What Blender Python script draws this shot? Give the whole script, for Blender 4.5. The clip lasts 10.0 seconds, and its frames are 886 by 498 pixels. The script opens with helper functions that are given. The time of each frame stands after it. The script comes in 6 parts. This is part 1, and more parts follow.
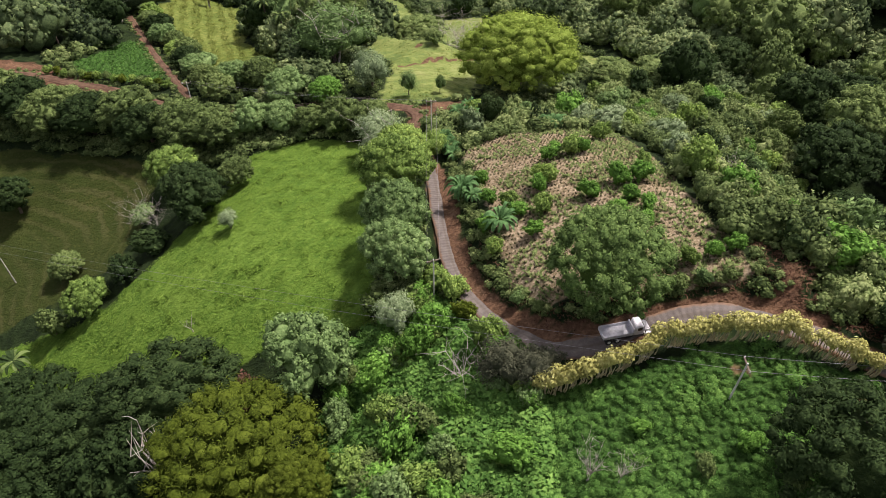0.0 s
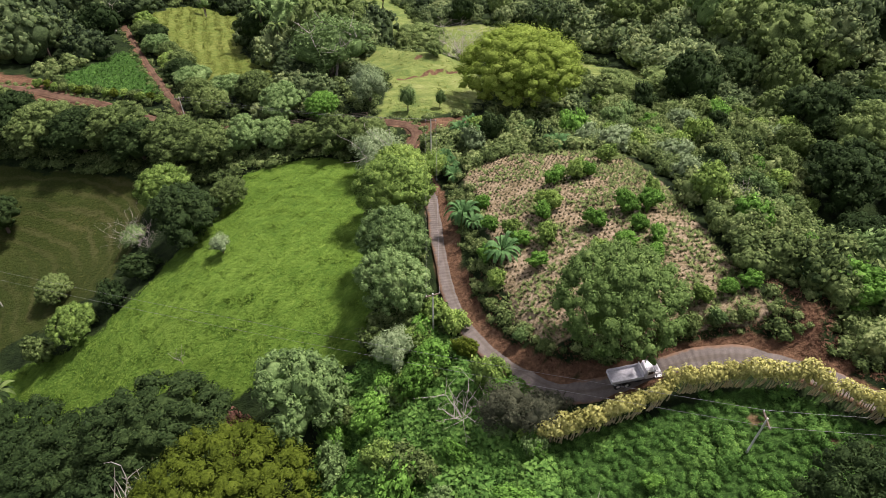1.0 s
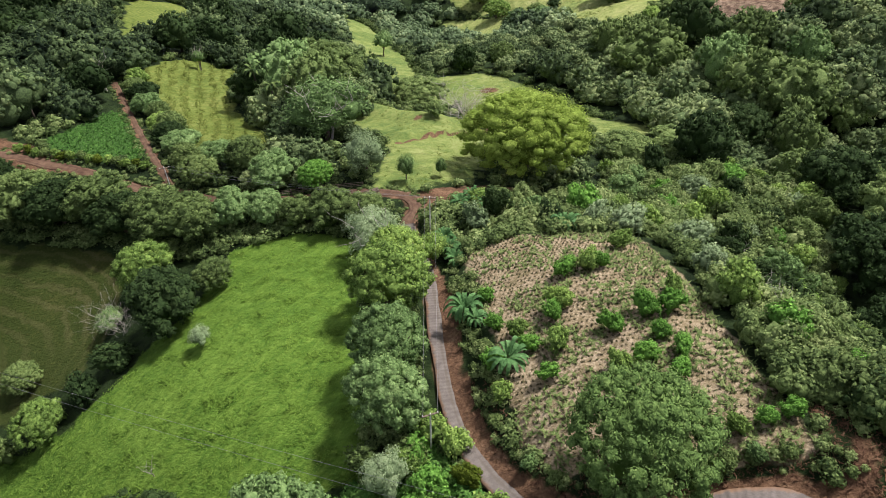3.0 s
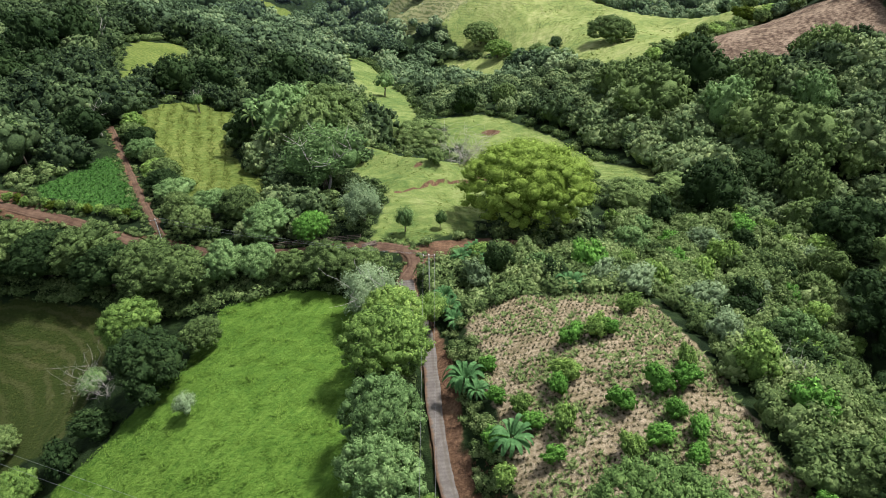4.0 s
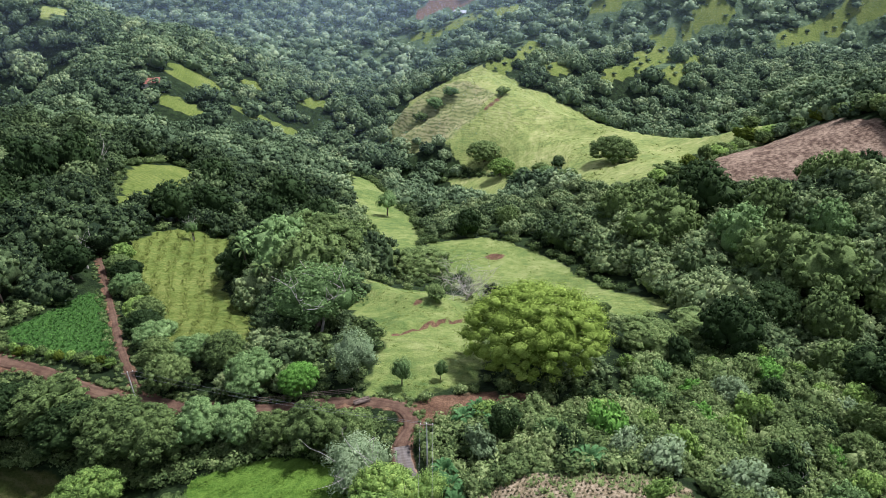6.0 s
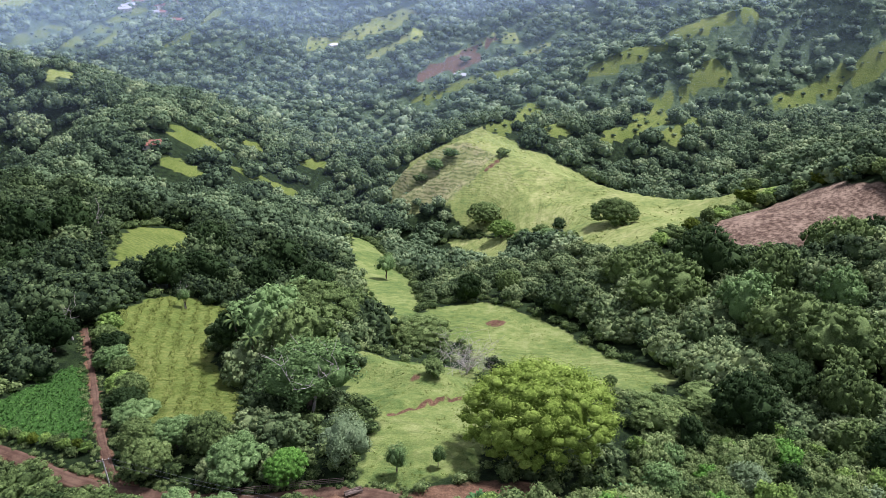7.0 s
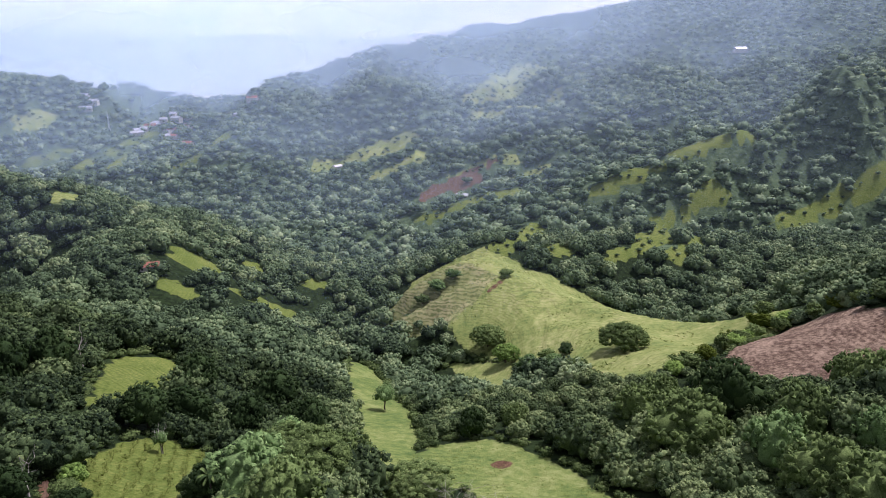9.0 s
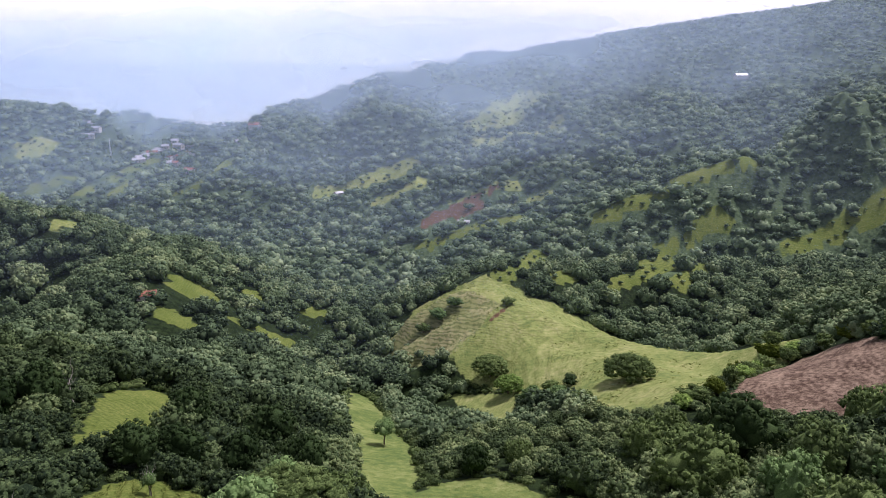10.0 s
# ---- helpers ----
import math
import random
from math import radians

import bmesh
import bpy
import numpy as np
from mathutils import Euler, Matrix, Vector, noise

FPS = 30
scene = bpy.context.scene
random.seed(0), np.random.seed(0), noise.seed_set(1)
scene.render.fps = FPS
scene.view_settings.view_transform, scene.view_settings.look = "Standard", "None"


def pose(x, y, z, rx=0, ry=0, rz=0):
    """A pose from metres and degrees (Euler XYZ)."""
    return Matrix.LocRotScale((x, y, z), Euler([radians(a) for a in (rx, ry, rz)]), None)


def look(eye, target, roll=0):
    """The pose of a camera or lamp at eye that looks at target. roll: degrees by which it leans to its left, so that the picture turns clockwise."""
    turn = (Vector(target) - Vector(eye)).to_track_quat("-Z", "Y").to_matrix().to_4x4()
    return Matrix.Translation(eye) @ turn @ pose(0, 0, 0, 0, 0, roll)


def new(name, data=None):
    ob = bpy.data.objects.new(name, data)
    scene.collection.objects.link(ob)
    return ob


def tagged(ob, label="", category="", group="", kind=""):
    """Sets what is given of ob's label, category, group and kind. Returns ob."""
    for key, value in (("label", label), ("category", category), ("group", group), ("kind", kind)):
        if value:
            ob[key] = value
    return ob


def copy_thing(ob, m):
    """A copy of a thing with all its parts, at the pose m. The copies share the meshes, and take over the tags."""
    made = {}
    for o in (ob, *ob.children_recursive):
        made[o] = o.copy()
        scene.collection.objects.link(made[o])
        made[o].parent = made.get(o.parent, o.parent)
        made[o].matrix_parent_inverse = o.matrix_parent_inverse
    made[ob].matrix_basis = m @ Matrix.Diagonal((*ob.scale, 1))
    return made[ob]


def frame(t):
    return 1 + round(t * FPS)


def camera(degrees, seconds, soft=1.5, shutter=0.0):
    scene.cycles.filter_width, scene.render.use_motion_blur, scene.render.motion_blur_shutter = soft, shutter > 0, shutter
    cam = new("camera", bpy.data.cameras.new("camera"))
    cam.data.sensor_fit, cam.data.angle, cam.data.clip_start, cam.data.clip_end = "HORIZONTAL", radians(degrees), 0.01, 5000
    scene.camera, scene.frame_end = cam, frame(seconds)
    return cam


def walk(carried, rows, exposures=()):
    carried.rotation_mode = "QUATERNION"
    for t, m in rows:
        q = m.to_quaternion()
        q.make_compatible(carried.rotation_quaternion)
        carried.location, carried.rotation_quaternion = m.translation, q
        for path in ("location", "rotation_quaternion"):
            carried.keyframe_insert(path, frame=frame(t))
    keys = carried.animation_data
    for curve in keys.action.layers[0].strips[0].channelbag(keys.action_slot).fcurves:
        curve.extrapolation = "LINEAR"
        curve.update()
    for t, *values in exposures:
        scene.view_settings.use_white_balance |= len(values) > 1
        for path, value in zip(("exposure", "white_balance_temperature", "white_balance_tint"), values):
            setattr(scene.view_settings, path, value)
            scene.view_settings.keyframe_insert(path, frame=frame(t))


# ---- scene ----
# The camera: a level flight along +y, 72 m up.
cam = camera(64.7, 10.0, 0.5)
PATH = [
    (0, (0.044, -0.015, 71.929), (0.034, 1.391, 70.506), 0.1),
    (0.5, (0.058, 2.642, 71.934), (0.047, 4.048, 70.511), 0.1),
    (1, (0.061, 5.411, 71.939), (0.05, 6.816, 70.517), 0.1),
    (1.5, (0.051, 8.214, 71.976), (0.04, 9.62, 70.554), 0.1),
    (2, (0.131, 10.85, 72.007), (0.118, 12.273, 70.603), 0.1),
    (2.5, (0.196, 14.008, 71.987), (0.181, 15.456, 70.607), 0.1),
    (2.7, (0.225, 15.23, 71.968), (0.209, 16.686, 70.598), 0.0),
    (3.8, (0.453, 21.819, 71.869), (0.432, 23.334, 70.563), -0.0),
    (4, (0.487, 23.038, 71.865), (0.464, 24.569, 70.577), -0.0),
    (4.5, (0.546, 26.12, 71.855), (0.521, 27.693, 70.62), -0.1),
    (5, (0.633, 29.185, 71.826), (0.605, 30.803, 70.651), -0.1),
    (5.5, (0.747, 32.224, 71.832), (0.717, 33.886, 70.721), -0.1),
    (5.7, (0.823, 33.405, 71.844), (0.788, 35.085, 70.76), -0.2),
    (7, (1.205, 41.353, 71.807), (1.164, 43.138, 70.905), -0.2),
    (7.2, (1.261, 42.588, 71.803), (1.219, 44.388, 70.931), -0.1),
    (7.5, (1.328, 44.451, 71.797), (1.284, 46.27, 70.968), -0.2),
    (8, (1.418, 47.543, 71.829), (1.372, 49.395, 71.076), -0.3),
    (8.5, (1.51, 50.643, 71.884), (1.46, 52.525, 71.208), -0.3),
    (9, (1.597, 53.786, 71.938), (1.546, 55.693, 71.338), -0.4),
    (9.5, (1.654, 56.864, 71.935), (1.6, 58.791, 71.404), -0.6),
    (10, (1.663, 59.927, 71.955), (1.607, 61.855, 71.424), -0.5),
]
EXPOSURES = [(0.0, 0.33, 6480, 27), (2.5, 0.35, 6300, 23), (4.5, 0.32, 5800, 12), (6.0, 0.3, 5600, 22), (7.5, 0.27, 5600, 30), (10.0, -0.22, 5900, 33)]
walk(cam, [(t, look(eye, target, roll)) for t, eye, target, roll in PATH], EXPOSURES)

# ---- world, sun ----
SUN_ELEV, SUN_AZ = radians(58), radians(48)  # azimuth from +y towards +x
world = bpy.data.worlds.new("overcast_sky")
scene.world = world
world.use_nodes = True
wn, wl = world.node_tree.nodes, world.node_tree.links
sky = wn.new("ShaderNodeTexSky")
sky.sky_type, sky.sun_disc = "NISHITA", False
sky.sun_elevation, sky.sun_rotation = SUN_ELEV, SUN_AZ
sky.air_density, sky.dust_density, sky.ozone_density = 1.0, 4.0, 1.0
mix = wn.new("ShaderNodeMix")
mix.data_type = "RGBA"
mix.inputs[0].default_value = 0.5
mix.inputs[7].default_value = (8.6, 8.7, 9.0, 1)  # the thin cloud deck in front of the blue
wl.new(sky.outputs[0], mix.inputs[6])
wl.new(mix.outputs[2], wn["Background"].inputs[0])
wn["Background"].inputs[1].default_value = 0.08
sun_data = bpy.data.lights.new("sun", "SUN")
sun_data.energy, sun_data.angle, sun_data.color = 5.0, radians(7), (1.0, 0.96, 0.88)
sun = new("sun", sun_data)
sun.matrix_basis = look((0, 0, 300), (-math.sin(SUN_AZ) * math.cos(SUN_ELEV) * 100, -math.cos(SUN_AZ) * math.cos(SUN_ELEV) * 100, 300 - math.sin(SUN_ELEV) * 100))


# ---- materials ----
def rgb(c):
    return (*c, 1.0)


class Nodes:
    """A short way to write a node material."""

    def __init__(self, name, rough=0.8, spec=0.3):
        self.mat = bpy.data.materials.new(name)
        self.mat.use_nodes = True
        self.t = self.mat.node_tree
        self.bsdf = self.t.nodes["Principled BSDF"]
        self.out = self.t.nodes["Material Output"]
        self.bsdf.inputs["Roughness"].default_value = rough
        self.bsdf.inputs["Specular IOR Level"].default_value = spec

    def node(self, kind):
        return self.t.nodes.new(kind)

    def put(self, socket, value):
        if isinstance(value, bpy.types.NodeSocket):
            self.t.links.new(value, socket)
        elif isinstance(value, tuple) and len(value) == 3 and socket.type == "RGBA":
            socket.default_value = rgb(value)
        else:
            socket.default_value = value

    def coords(self):
        return self.node("ShaderNodeNewGeometry").outputs["Position"]

    def local(self):
        return self.node("ShaderNodeTexCoord").outputs["Object"]

    def noise(self, scale, detail=4.0, rough=0.55, at=None, stretch=None):
        n = self.node("ShaderNodeTexNoise")
        at = at or self.coords()
        if stretch:
            m = self.node("ShaderNodeMapping")
            m.inputs["Scale"].default_value = stretch
            self.put(m.inputs["Vector"], at)
            at = m.outputs[0]
        self.put(n.inputs["Vector"], at)
        n.inputs["Scale"].default_value, n.inputs["Detail"].default_value, n.inputs["Roughness"].default_value = scale, detail, rough
        return n.outputs["Fac"]

    def attr(self, name):
        n = self.node("ShaderNodeAttribute")
        n.attribute_name = name
        return n.outputs["Fac"]

    def math(self, op, a, b=0.0):
        n = self.node("ShaderNodeMath")
        n.operation = op
        self.put(n.inputs[0], a), self.put(n.inputs[1], b)
        return n.outputs[0]

    def step(self, v, lo, hi):
        n = self.node("ShaderNodeMapRange")
        n.interpolation_type = "SMOOTHSTEP"
        self.put(n.inputs[0], v)
        n.inputs[1].default_value, n.inputs[2].default_value = lo, hi
        return n.outputs[0]

    def mix(self, f, a, b):
        n = self.node("ShaderNodeMix")
        n.data_type = "RGBA"
        self.put(n.inputs[0], f), self.put(n.inputs[6], a), self.put(n.inputs[7], b)
        return n.outputs[2]

    def ramp(self, f, *stops):
        n = self.node("ShaderNodeValToRGB")
        while len(n.color_ramp.elements) < len(stops):
            n.color_ramp.elements.new(0.5)
        for e, (p, c) in zip(n.color_ramp.elements, stops):
            e.position, e.color = p, rgb(c)
        self.put(n.inputs[0], f)
        return n.outputs[0]

    def bump(self, height, strength=0.5, distance=0.1):
        n = self.node("ShaderNodeBump")
        n.inputs["Strength"].default_value, n.inputs["Distance"].default_value = strength, distance
        self.put(n.inputs["Height"], height)
        self.put(self.bsdf.inputs["Normal"], n.outputs[0])

    def colour(self, c):
        self.put(self.bsdf.inputs["Base Color"], c)
        return self


def plain(name, c, rough=0.7, metal=0.0, vary=0.25, scale=3.0, spec=0.3):
    """Painted, metal or stone surface with faint grain and dirt."""
    m = Nodes(name, rough, spec)
    at = m.local()
    n = m.noise(scale, 6.0, 0.65, at)
    m.colour(m.mix(m.step(n, 0.35, 0.75), c, tuple(v * (1 - vary) for v in c)))
    m.bsdf.inputs["Metallic"].default_value = metal
    m.bump(m.noise(scale * 8, 3.0, 0.6, at), 0.2, 0.01)
    return m.mat


def leafage(name, dark, mid, light, source="object", through_light=0.22):
    """Foliage: every leaf clump and every plant has its own shade. source: object, or tint for many plants in one mesh."""
    m = Nodes(name, 0.7, 0.06)
    island = m.node("ShaderNodeNewGeometry").outputs["Random Per Island"]
    plant = m.attr("tint") if source == "tint" else m.math("ADD", 0.28, m.math("MULTIPLY", m.node("ShaderNodeObjectInfo").outputs["Random"], 0.44))
    patch, fine = m.noise(0.35, 2.0), m.noise(2.6, 3.0, 0.7)
    v = m.math("ADD", m.math("ADD", m.math("MULTIPLY", m.math("SUBTRACT", island, 0.3), 0.4), m.math("MULTIPLY", plant, 0.5)), m.math("ADD", m.math("MULTIPLY", m.math("SUBTRACT", patch, 0.42), 0.4), m.math("MULTIPLY", m.math("SUBTRACT", fine, 0.47), 0.9)))
    col = m.ramp(v, (0.0, dark), (0.45, mid), (1.0, light))
    m.colour(col)
    m.bump(fine, 0.5, 0.35)
    tr = m.node("ShaderNodeBsdfTranslucent")
    m.put(tr.inputs[0], col)
    ms = m.node("ShaderNodeMixShader")
    ms.inputs[0].default_value = through_light
    m.t.links.new(m.bsdf.outputs[0], ms.inputs[1])
    m.t.links.new(tr.outputs[0], ms.inputs[2])
    m.t.links.new(ms.outputs[0], m.out.inputs[0])
    return m.mat


def bark_material(name, c):
    m = Nodes(name, 0.9, 0.15)
    n = m.noise(2.5, 6.0, 0.7, m.local(), (4, 4, 1))
    m.colour(m.mix(m.step(n, 0.3, 0.7), tuple(v * 0.55 for v in c), c))
    m.bump(n, 0.6, 0.05)
    return m.mat


M = {}
M["bark"] = bark_material("bark", (0.16, 0.125, 0.095))
M["bark_pale"] = bark_material("bark_pale", (0.5, 0.46, 0.4))
M["bark_straw"] = bark_material("bark_straw", (0.64, 0.56, 0.33))
LEAF = {
    "dark": ((0.008, 0.019, 0.005), (0.034, 0.063, 0.019), (0.099, 0.152, 0.046)),
    "mid": ((0.027, 0.048, 0.015), (0.141, 0.207, 0.061), (0.366, 0.465, 0.158)),
    "light": ((0.043, 0.085, 0.018), (0.201, 0.319, 0.070), (0.521, 0.674, 0.160)),
    "grey": ((0.031, 0.062, 0.020), (0.157, 0.258, 0.083), (0.411, 0.564, 0.221)),
    "pale": ((0.060, 0.095, 0.040), (0.220, 0.305, 0.146), (0.465, 0.560, 0.315)),
    "lime": ((0.051, 0.081, 0.011), (0.201, 0.294, 0.043), (0.450, 0.575, 0.125)),
    "olive": ((0.027, 0.044, 0.004), (0.095, 0.136, 0.014), (0.183, 0.228, 0.034)),
    "vivid": ((0.029, 0.076, 0.011), (0.126, 0.285, 0.045), (0.341, 0.603, 0.119)),
    "yellow": ((0.150, 0.155, 0.040), (0.470, 0.465, 0.145), (0.780, 0.760, 0.340)),
    "banana": ((0.020, 0.057, 0.017), (0.088, 0.195, 0.063), (0.240, 0.410, 0.154)),
    "mango": ((0.025, 0.055, 0.014), (0.126, 0.211, 0.056), (0.318, 0.451, 0.134)),
    "rust": ((0.04, 0.02, 0.014), (0.11, 0.055, 0.038), (0.2, 0.11, 0.08)),
    "brown": ((0.026, 0.033, 0.018), (0.085, 0.095, 0.055), (0.168, 0.179, 0.112)),
}
for key, (a, b, c) in LEAF.items():
    M["leaf_" + key] = leafage("leaf_" + key, a, b, c)
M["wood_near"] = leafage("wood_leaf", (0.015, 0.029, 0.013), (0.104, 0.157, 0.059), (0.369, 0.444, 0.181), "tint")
# far and valley leaves paler and bluer: light and haze put into their colour
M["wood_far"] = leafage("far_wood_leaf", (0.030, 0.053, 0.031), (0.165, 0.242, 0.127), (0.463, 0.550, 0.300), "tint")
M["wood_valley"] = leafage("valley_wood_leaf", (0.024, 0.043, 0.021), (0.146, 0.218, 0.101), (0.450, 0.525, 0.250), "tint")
M["thicket"] = leafage("thicket_leaf", (0.024, 0.047, 0.014), (0.147, 0.210, 0.065), (0.450, 0.525, 0.213), "tint")
M["grass_tuft"] = leafage("grass_tuft", (0.075, 0.145, 0.018), (0.125, 0.22, 0.03), (0.22, 0.325, 0.06), "tint", 0.25)
# tufts of the western field, its shade mixed into their dull green
M["shaded_grass"] = leafage("shaded_grass", (0.033, 0.048, 0.011), (0.058, 0.068, 0.017), (0.1, 0.1, 0.03), "tint")
M["litter"] = leafage("litter", (0.05, 0.028, 0.017), (0.13, 0.07, 0.04), (0.24, 0.16, 0.09), "tint")
M["crop"] = leafage("crop_tuft", (0.028, 0.028, 0.014), (0.055, 0.06, 0.024), (0.11, 0.13, 0.045), "tint")


# ---- the land ----
def smax(a, b, k):
    m = np.maximum(a, b)
    return m + k * np.log(np.exp((a - m) / k) + np.exp((b - m) / k))


def fbm(x,y,scale,seed,octs=4):
    """Smooth value noise, -1..1, from sines of turned waves."""
    out=np.zeros_like(x,dtype=float); amp=1.0; f=1/scale; rs=np.random.RandomState(seed); tot=0
    for o in range(octs):
        s=np.zeros_like(out)
        for k in range(4):
            a=rs.uniform(0,2*np.pi); p=rs.uniform(0,6.28,2); 
            u=x*np.cos(a)+y*np.sin(a); v=-x*np.sin(a)+y*np.cos(a)
            s+=np.sin(u*f*6.28+p[0]+1.3*np.sin(v*f*4.1+p[1]))
        out+=amp*s/2.6; tot+=amp; amp*=.5; f*=2.03
    return out/tot
def base(x,y):
    near=20-0.30*y
    u=0.35*(x+60)+0.94*(y-700); v=0.94*(x+60)-0.35*(y-700)
    far=-126+0.24*u
    crest=38+0.185*x-0.3*(y-1800)+np.interp(x,(-1200,-700,-450,-150,0,130,320),(-40,-95,-115,-115,-55,-32,0))
    far=-smax(-far,-crest,25)
    spur=(1-2.2*np.abs(fbm(v+0.3*u,u*0.3,420,3,2)))*36+fbm(v+0.4*u,u*0.5,120,4,2)*9
    far=far+np.clip((u-40)/260,0,1)*(1-.97*np.clip((u-300)/300,0,1))*spur
    z=smax(near,far,14)
    z=smax(z,np.full_like(z,-330.),20)
    z=z+88*np.exp(-(((x+760)*.9+(y-1050)*.43)/300)**2-(((x+760)*-.43+(y-1050)*.9)/210)**2)
    z=z+392*np.exp(-((y-3500)/480)**2)*(1+.05*np.sin(x/500)+.03*np.sin(x/173+1))+ 215*np.exp(-((y-2600)/330)**2)*np.clip((-x)/900,0,1)*(1+.2*np.sin(x/310.))
    return z


BUMP_NEAR = (-31.2, -19.5, -13.4, -1.5, 1.4, 9.2, -15.2, -16.0, -5.8, 2.7, 0.8, 6.4, 7.0, -34.3, -6.7, -7.8, 2.4, 0.3, 9.5, -4.4, -1.8, 3.8, 6.1, 1.5, 4.8, -2.1, 1.8, 3.5)
BUMP_MID = (6.9, 11.0, -0.5, 8.7, 6.1, -6.8, -14.6, 5.4, 2.0, 6.1, -3.9, -8.4, 2.0, 28.9, 4.5, 10.7, -0.8, -1.3, 1.7, -0.0, -4.6)
BUMP_FAR = (25.7, 15.5, -3.1, -3.5, 3.6, 18.1, 33.9, 16.9, 9.5, 4.6, 0.5, -12.3, 8.2, -1.7, 30.1, 8.7, 19.3, 6.3, 3.7, -11.0, 18.6, 8.7, 30.8, 8.7, 50.3, 14.1, -23.8, 36.4, 15.8, -15.4, 6.2, 29.4, 34.2, 16.4, 10.9, 29.2, 17.9, 20.2, 9.1, 12.9)


# ridge lines in plan with their rise, and how wide their flanks are
HILL_BACKS = [
    ([(16.6, 530, 11), (28, 512, 3.2), (43, 500, 4.5), (67, 474, 4.5), (86, 460, 7), (106, 440, 6.5), (127, 420, 7), (141, 405, 8), (152, 385, 13)], 30),
    ([(28, 512, 3.2), (26, 500, 3.4), (15.4, 478, 3.0), (-13.6, 452, 15), (-30, 440, 14)], 22),
    ([(16.6, 530, 11), (-3.7, 522, 15), (-35, 505, 27), (-56, 495, 20)], 34),
    ([(22, 504, 3), (4, 490, 8), (-14, 480, 16), (-32.7, 470, 22), (-50, 462, 16)], 20),
]
FAR_SPURS = [
    [(147, 620), (182, 661), (232, 683)],
    [(127, 702), (158, 714), (187, 718)],
    [(208, 729), (233, 735), (271, 740)],
    [(278, 650), (311, 677), (349, 695)],
    [(359, 689), (389, 702)],
    [(29, 580), (46, 605), (64, 648)],
    [(70, 578), (91, 600)],
    [(114, 576), (137, 595), (167, 631)],
    [(165, 587), (199, 626)],
    [(-37, 735), (5, 748), (52, 760)],
]
WEST_SPURS = [
    [(-484, 904), (-477, 1011), (-445, 1127)],
    [(-548, 916), (-535, 940), (-519, 965)],
    [(-445, 934), (-458, 1031)],
    [(-360, 917), (-332, 943), (-312, 986)],
]


def along_line(line, x, y):
    """Distance from x, y (arrays) to a polyline, and the rise carried by its nearest point."""
    best, rise = np.full(x.shape, 1e9), np.zeros(x.shape)
    for (x0, y0, h0), (x1, y1, h1) in zip(line, line[1:]):
        dx, dy = x1 - x0, y1 - y0
        s = np.clip(((x - x0) * dx + (y - y0) * dy) / (dx * dx + dy * dy), 0, 1)
        d = np.hypot(x - x0 - s * dx, y - y0 - s * dy)
        rise = np.where(d < best, h0 + (h1 - h0) * s, rise)
        best = np.minimum(best, d)
    return best, rise


def terrain(x, y):
    """Height of the land at x, y (arrays)."""
    x, y = np.asarray(x, float), np.asarray(y, float)
    z = base(x, y)
    for heights, ys, xs, r in ((BUMP_NEAR, (38, 64, 92, 124), (-100, -64, -32, -4, 24, 54, 88), 26), (BUMP_MID, (165, 205, 250), (-160, -110, -62, -15, 35, 85, 135), 46), (BUMP_FAR, (310, 370, 435, 500, 580), (-220, -140, -70, 5, 75, 145, 220, 300), 62)):
        for i, h in enumerate(heights):
            z = z + h * np.exp(-((x - xs[i % len(xs)]) ** 2 + (y - ys[i // len(xs)]) ** 2) / r ** 2)
    # the grassy hill: sharp backs running down from its top, with hollows between
    body, crest = np.zeros(x.shape), np.zeros(x.shape)
    for line, wide in HILL_BACKS:
        d, h = along_line(line, x, y)
        body = np.maximum(body, np.exp(-(d / 48) ** 2))
        crest = np.maximum(crest, h * np.clip(1 - d / wide, 0, 1) ** 1.15)
    z = z - 9 * body + crest
    # spurs of the far slopes
    rise = np.zeros(x.shape)
    for line in FAR_SPURS:
        d, h = along_line([(px, py, 9) for px, py in line], x, y)
        rise = np.maximum(rise, h * np.clip(1 - d / 34, 0, 1))
    for line in WEST_SPURS:
        d, h = along_line([(px, py, 15) for px, py in line], x, y)
        rise = np.maximum(rise, h * np.clip(1 - d / 40, 0, 1))
    return z + rise


def height(x, y):
    return float(terrain(np.array([x]), np.array([y]))[0])


def inside(poly, x, y):
    """True where x, y (arrays) lie in the polygon."""
    out = np.zeros(x.shape, bool)
    for (x0, y0), (x1, y1) in zip(poly, poly[1:] + poly[:1]):
        cross = (y0 > y) != (y1 > y)
        out ^= cross & (x < (x1 - x0) * (y - y0) / ((y1 - y0) if y1 != y0 else 1e-9) + x0)
    return out


def soft(poly, x, y, edge=1.2):
    """Cover of a polygon with a ragged edge, 0..1."""
    x, y = np.asarray(x, float), np.asarray(y, float)
    out = np.zeros(x.shape)
    px, py = [p[0] for p in poly], [p[1] for p in poly]
    near = (x > min(px) - 4 * edge) & (x < max(px) + 4 * edge) & (y > min(py) - 4 * edge) & (y < max(py) + 4 * edge)
    if near.any():
        u, v = x[near], y[near]
        u, v = u + edge * 1.2 * fbm(u, v, edge * 7, 11), v + edge * 1.2 * fbm(u, v, edge * 7, 12)
        out[near] = sum(inside(poly, u + edge * math.cos(k * 1.047), v + edge * math.sin(k * 1.047)).astype(float) for k in range(6)) / 6
    return out


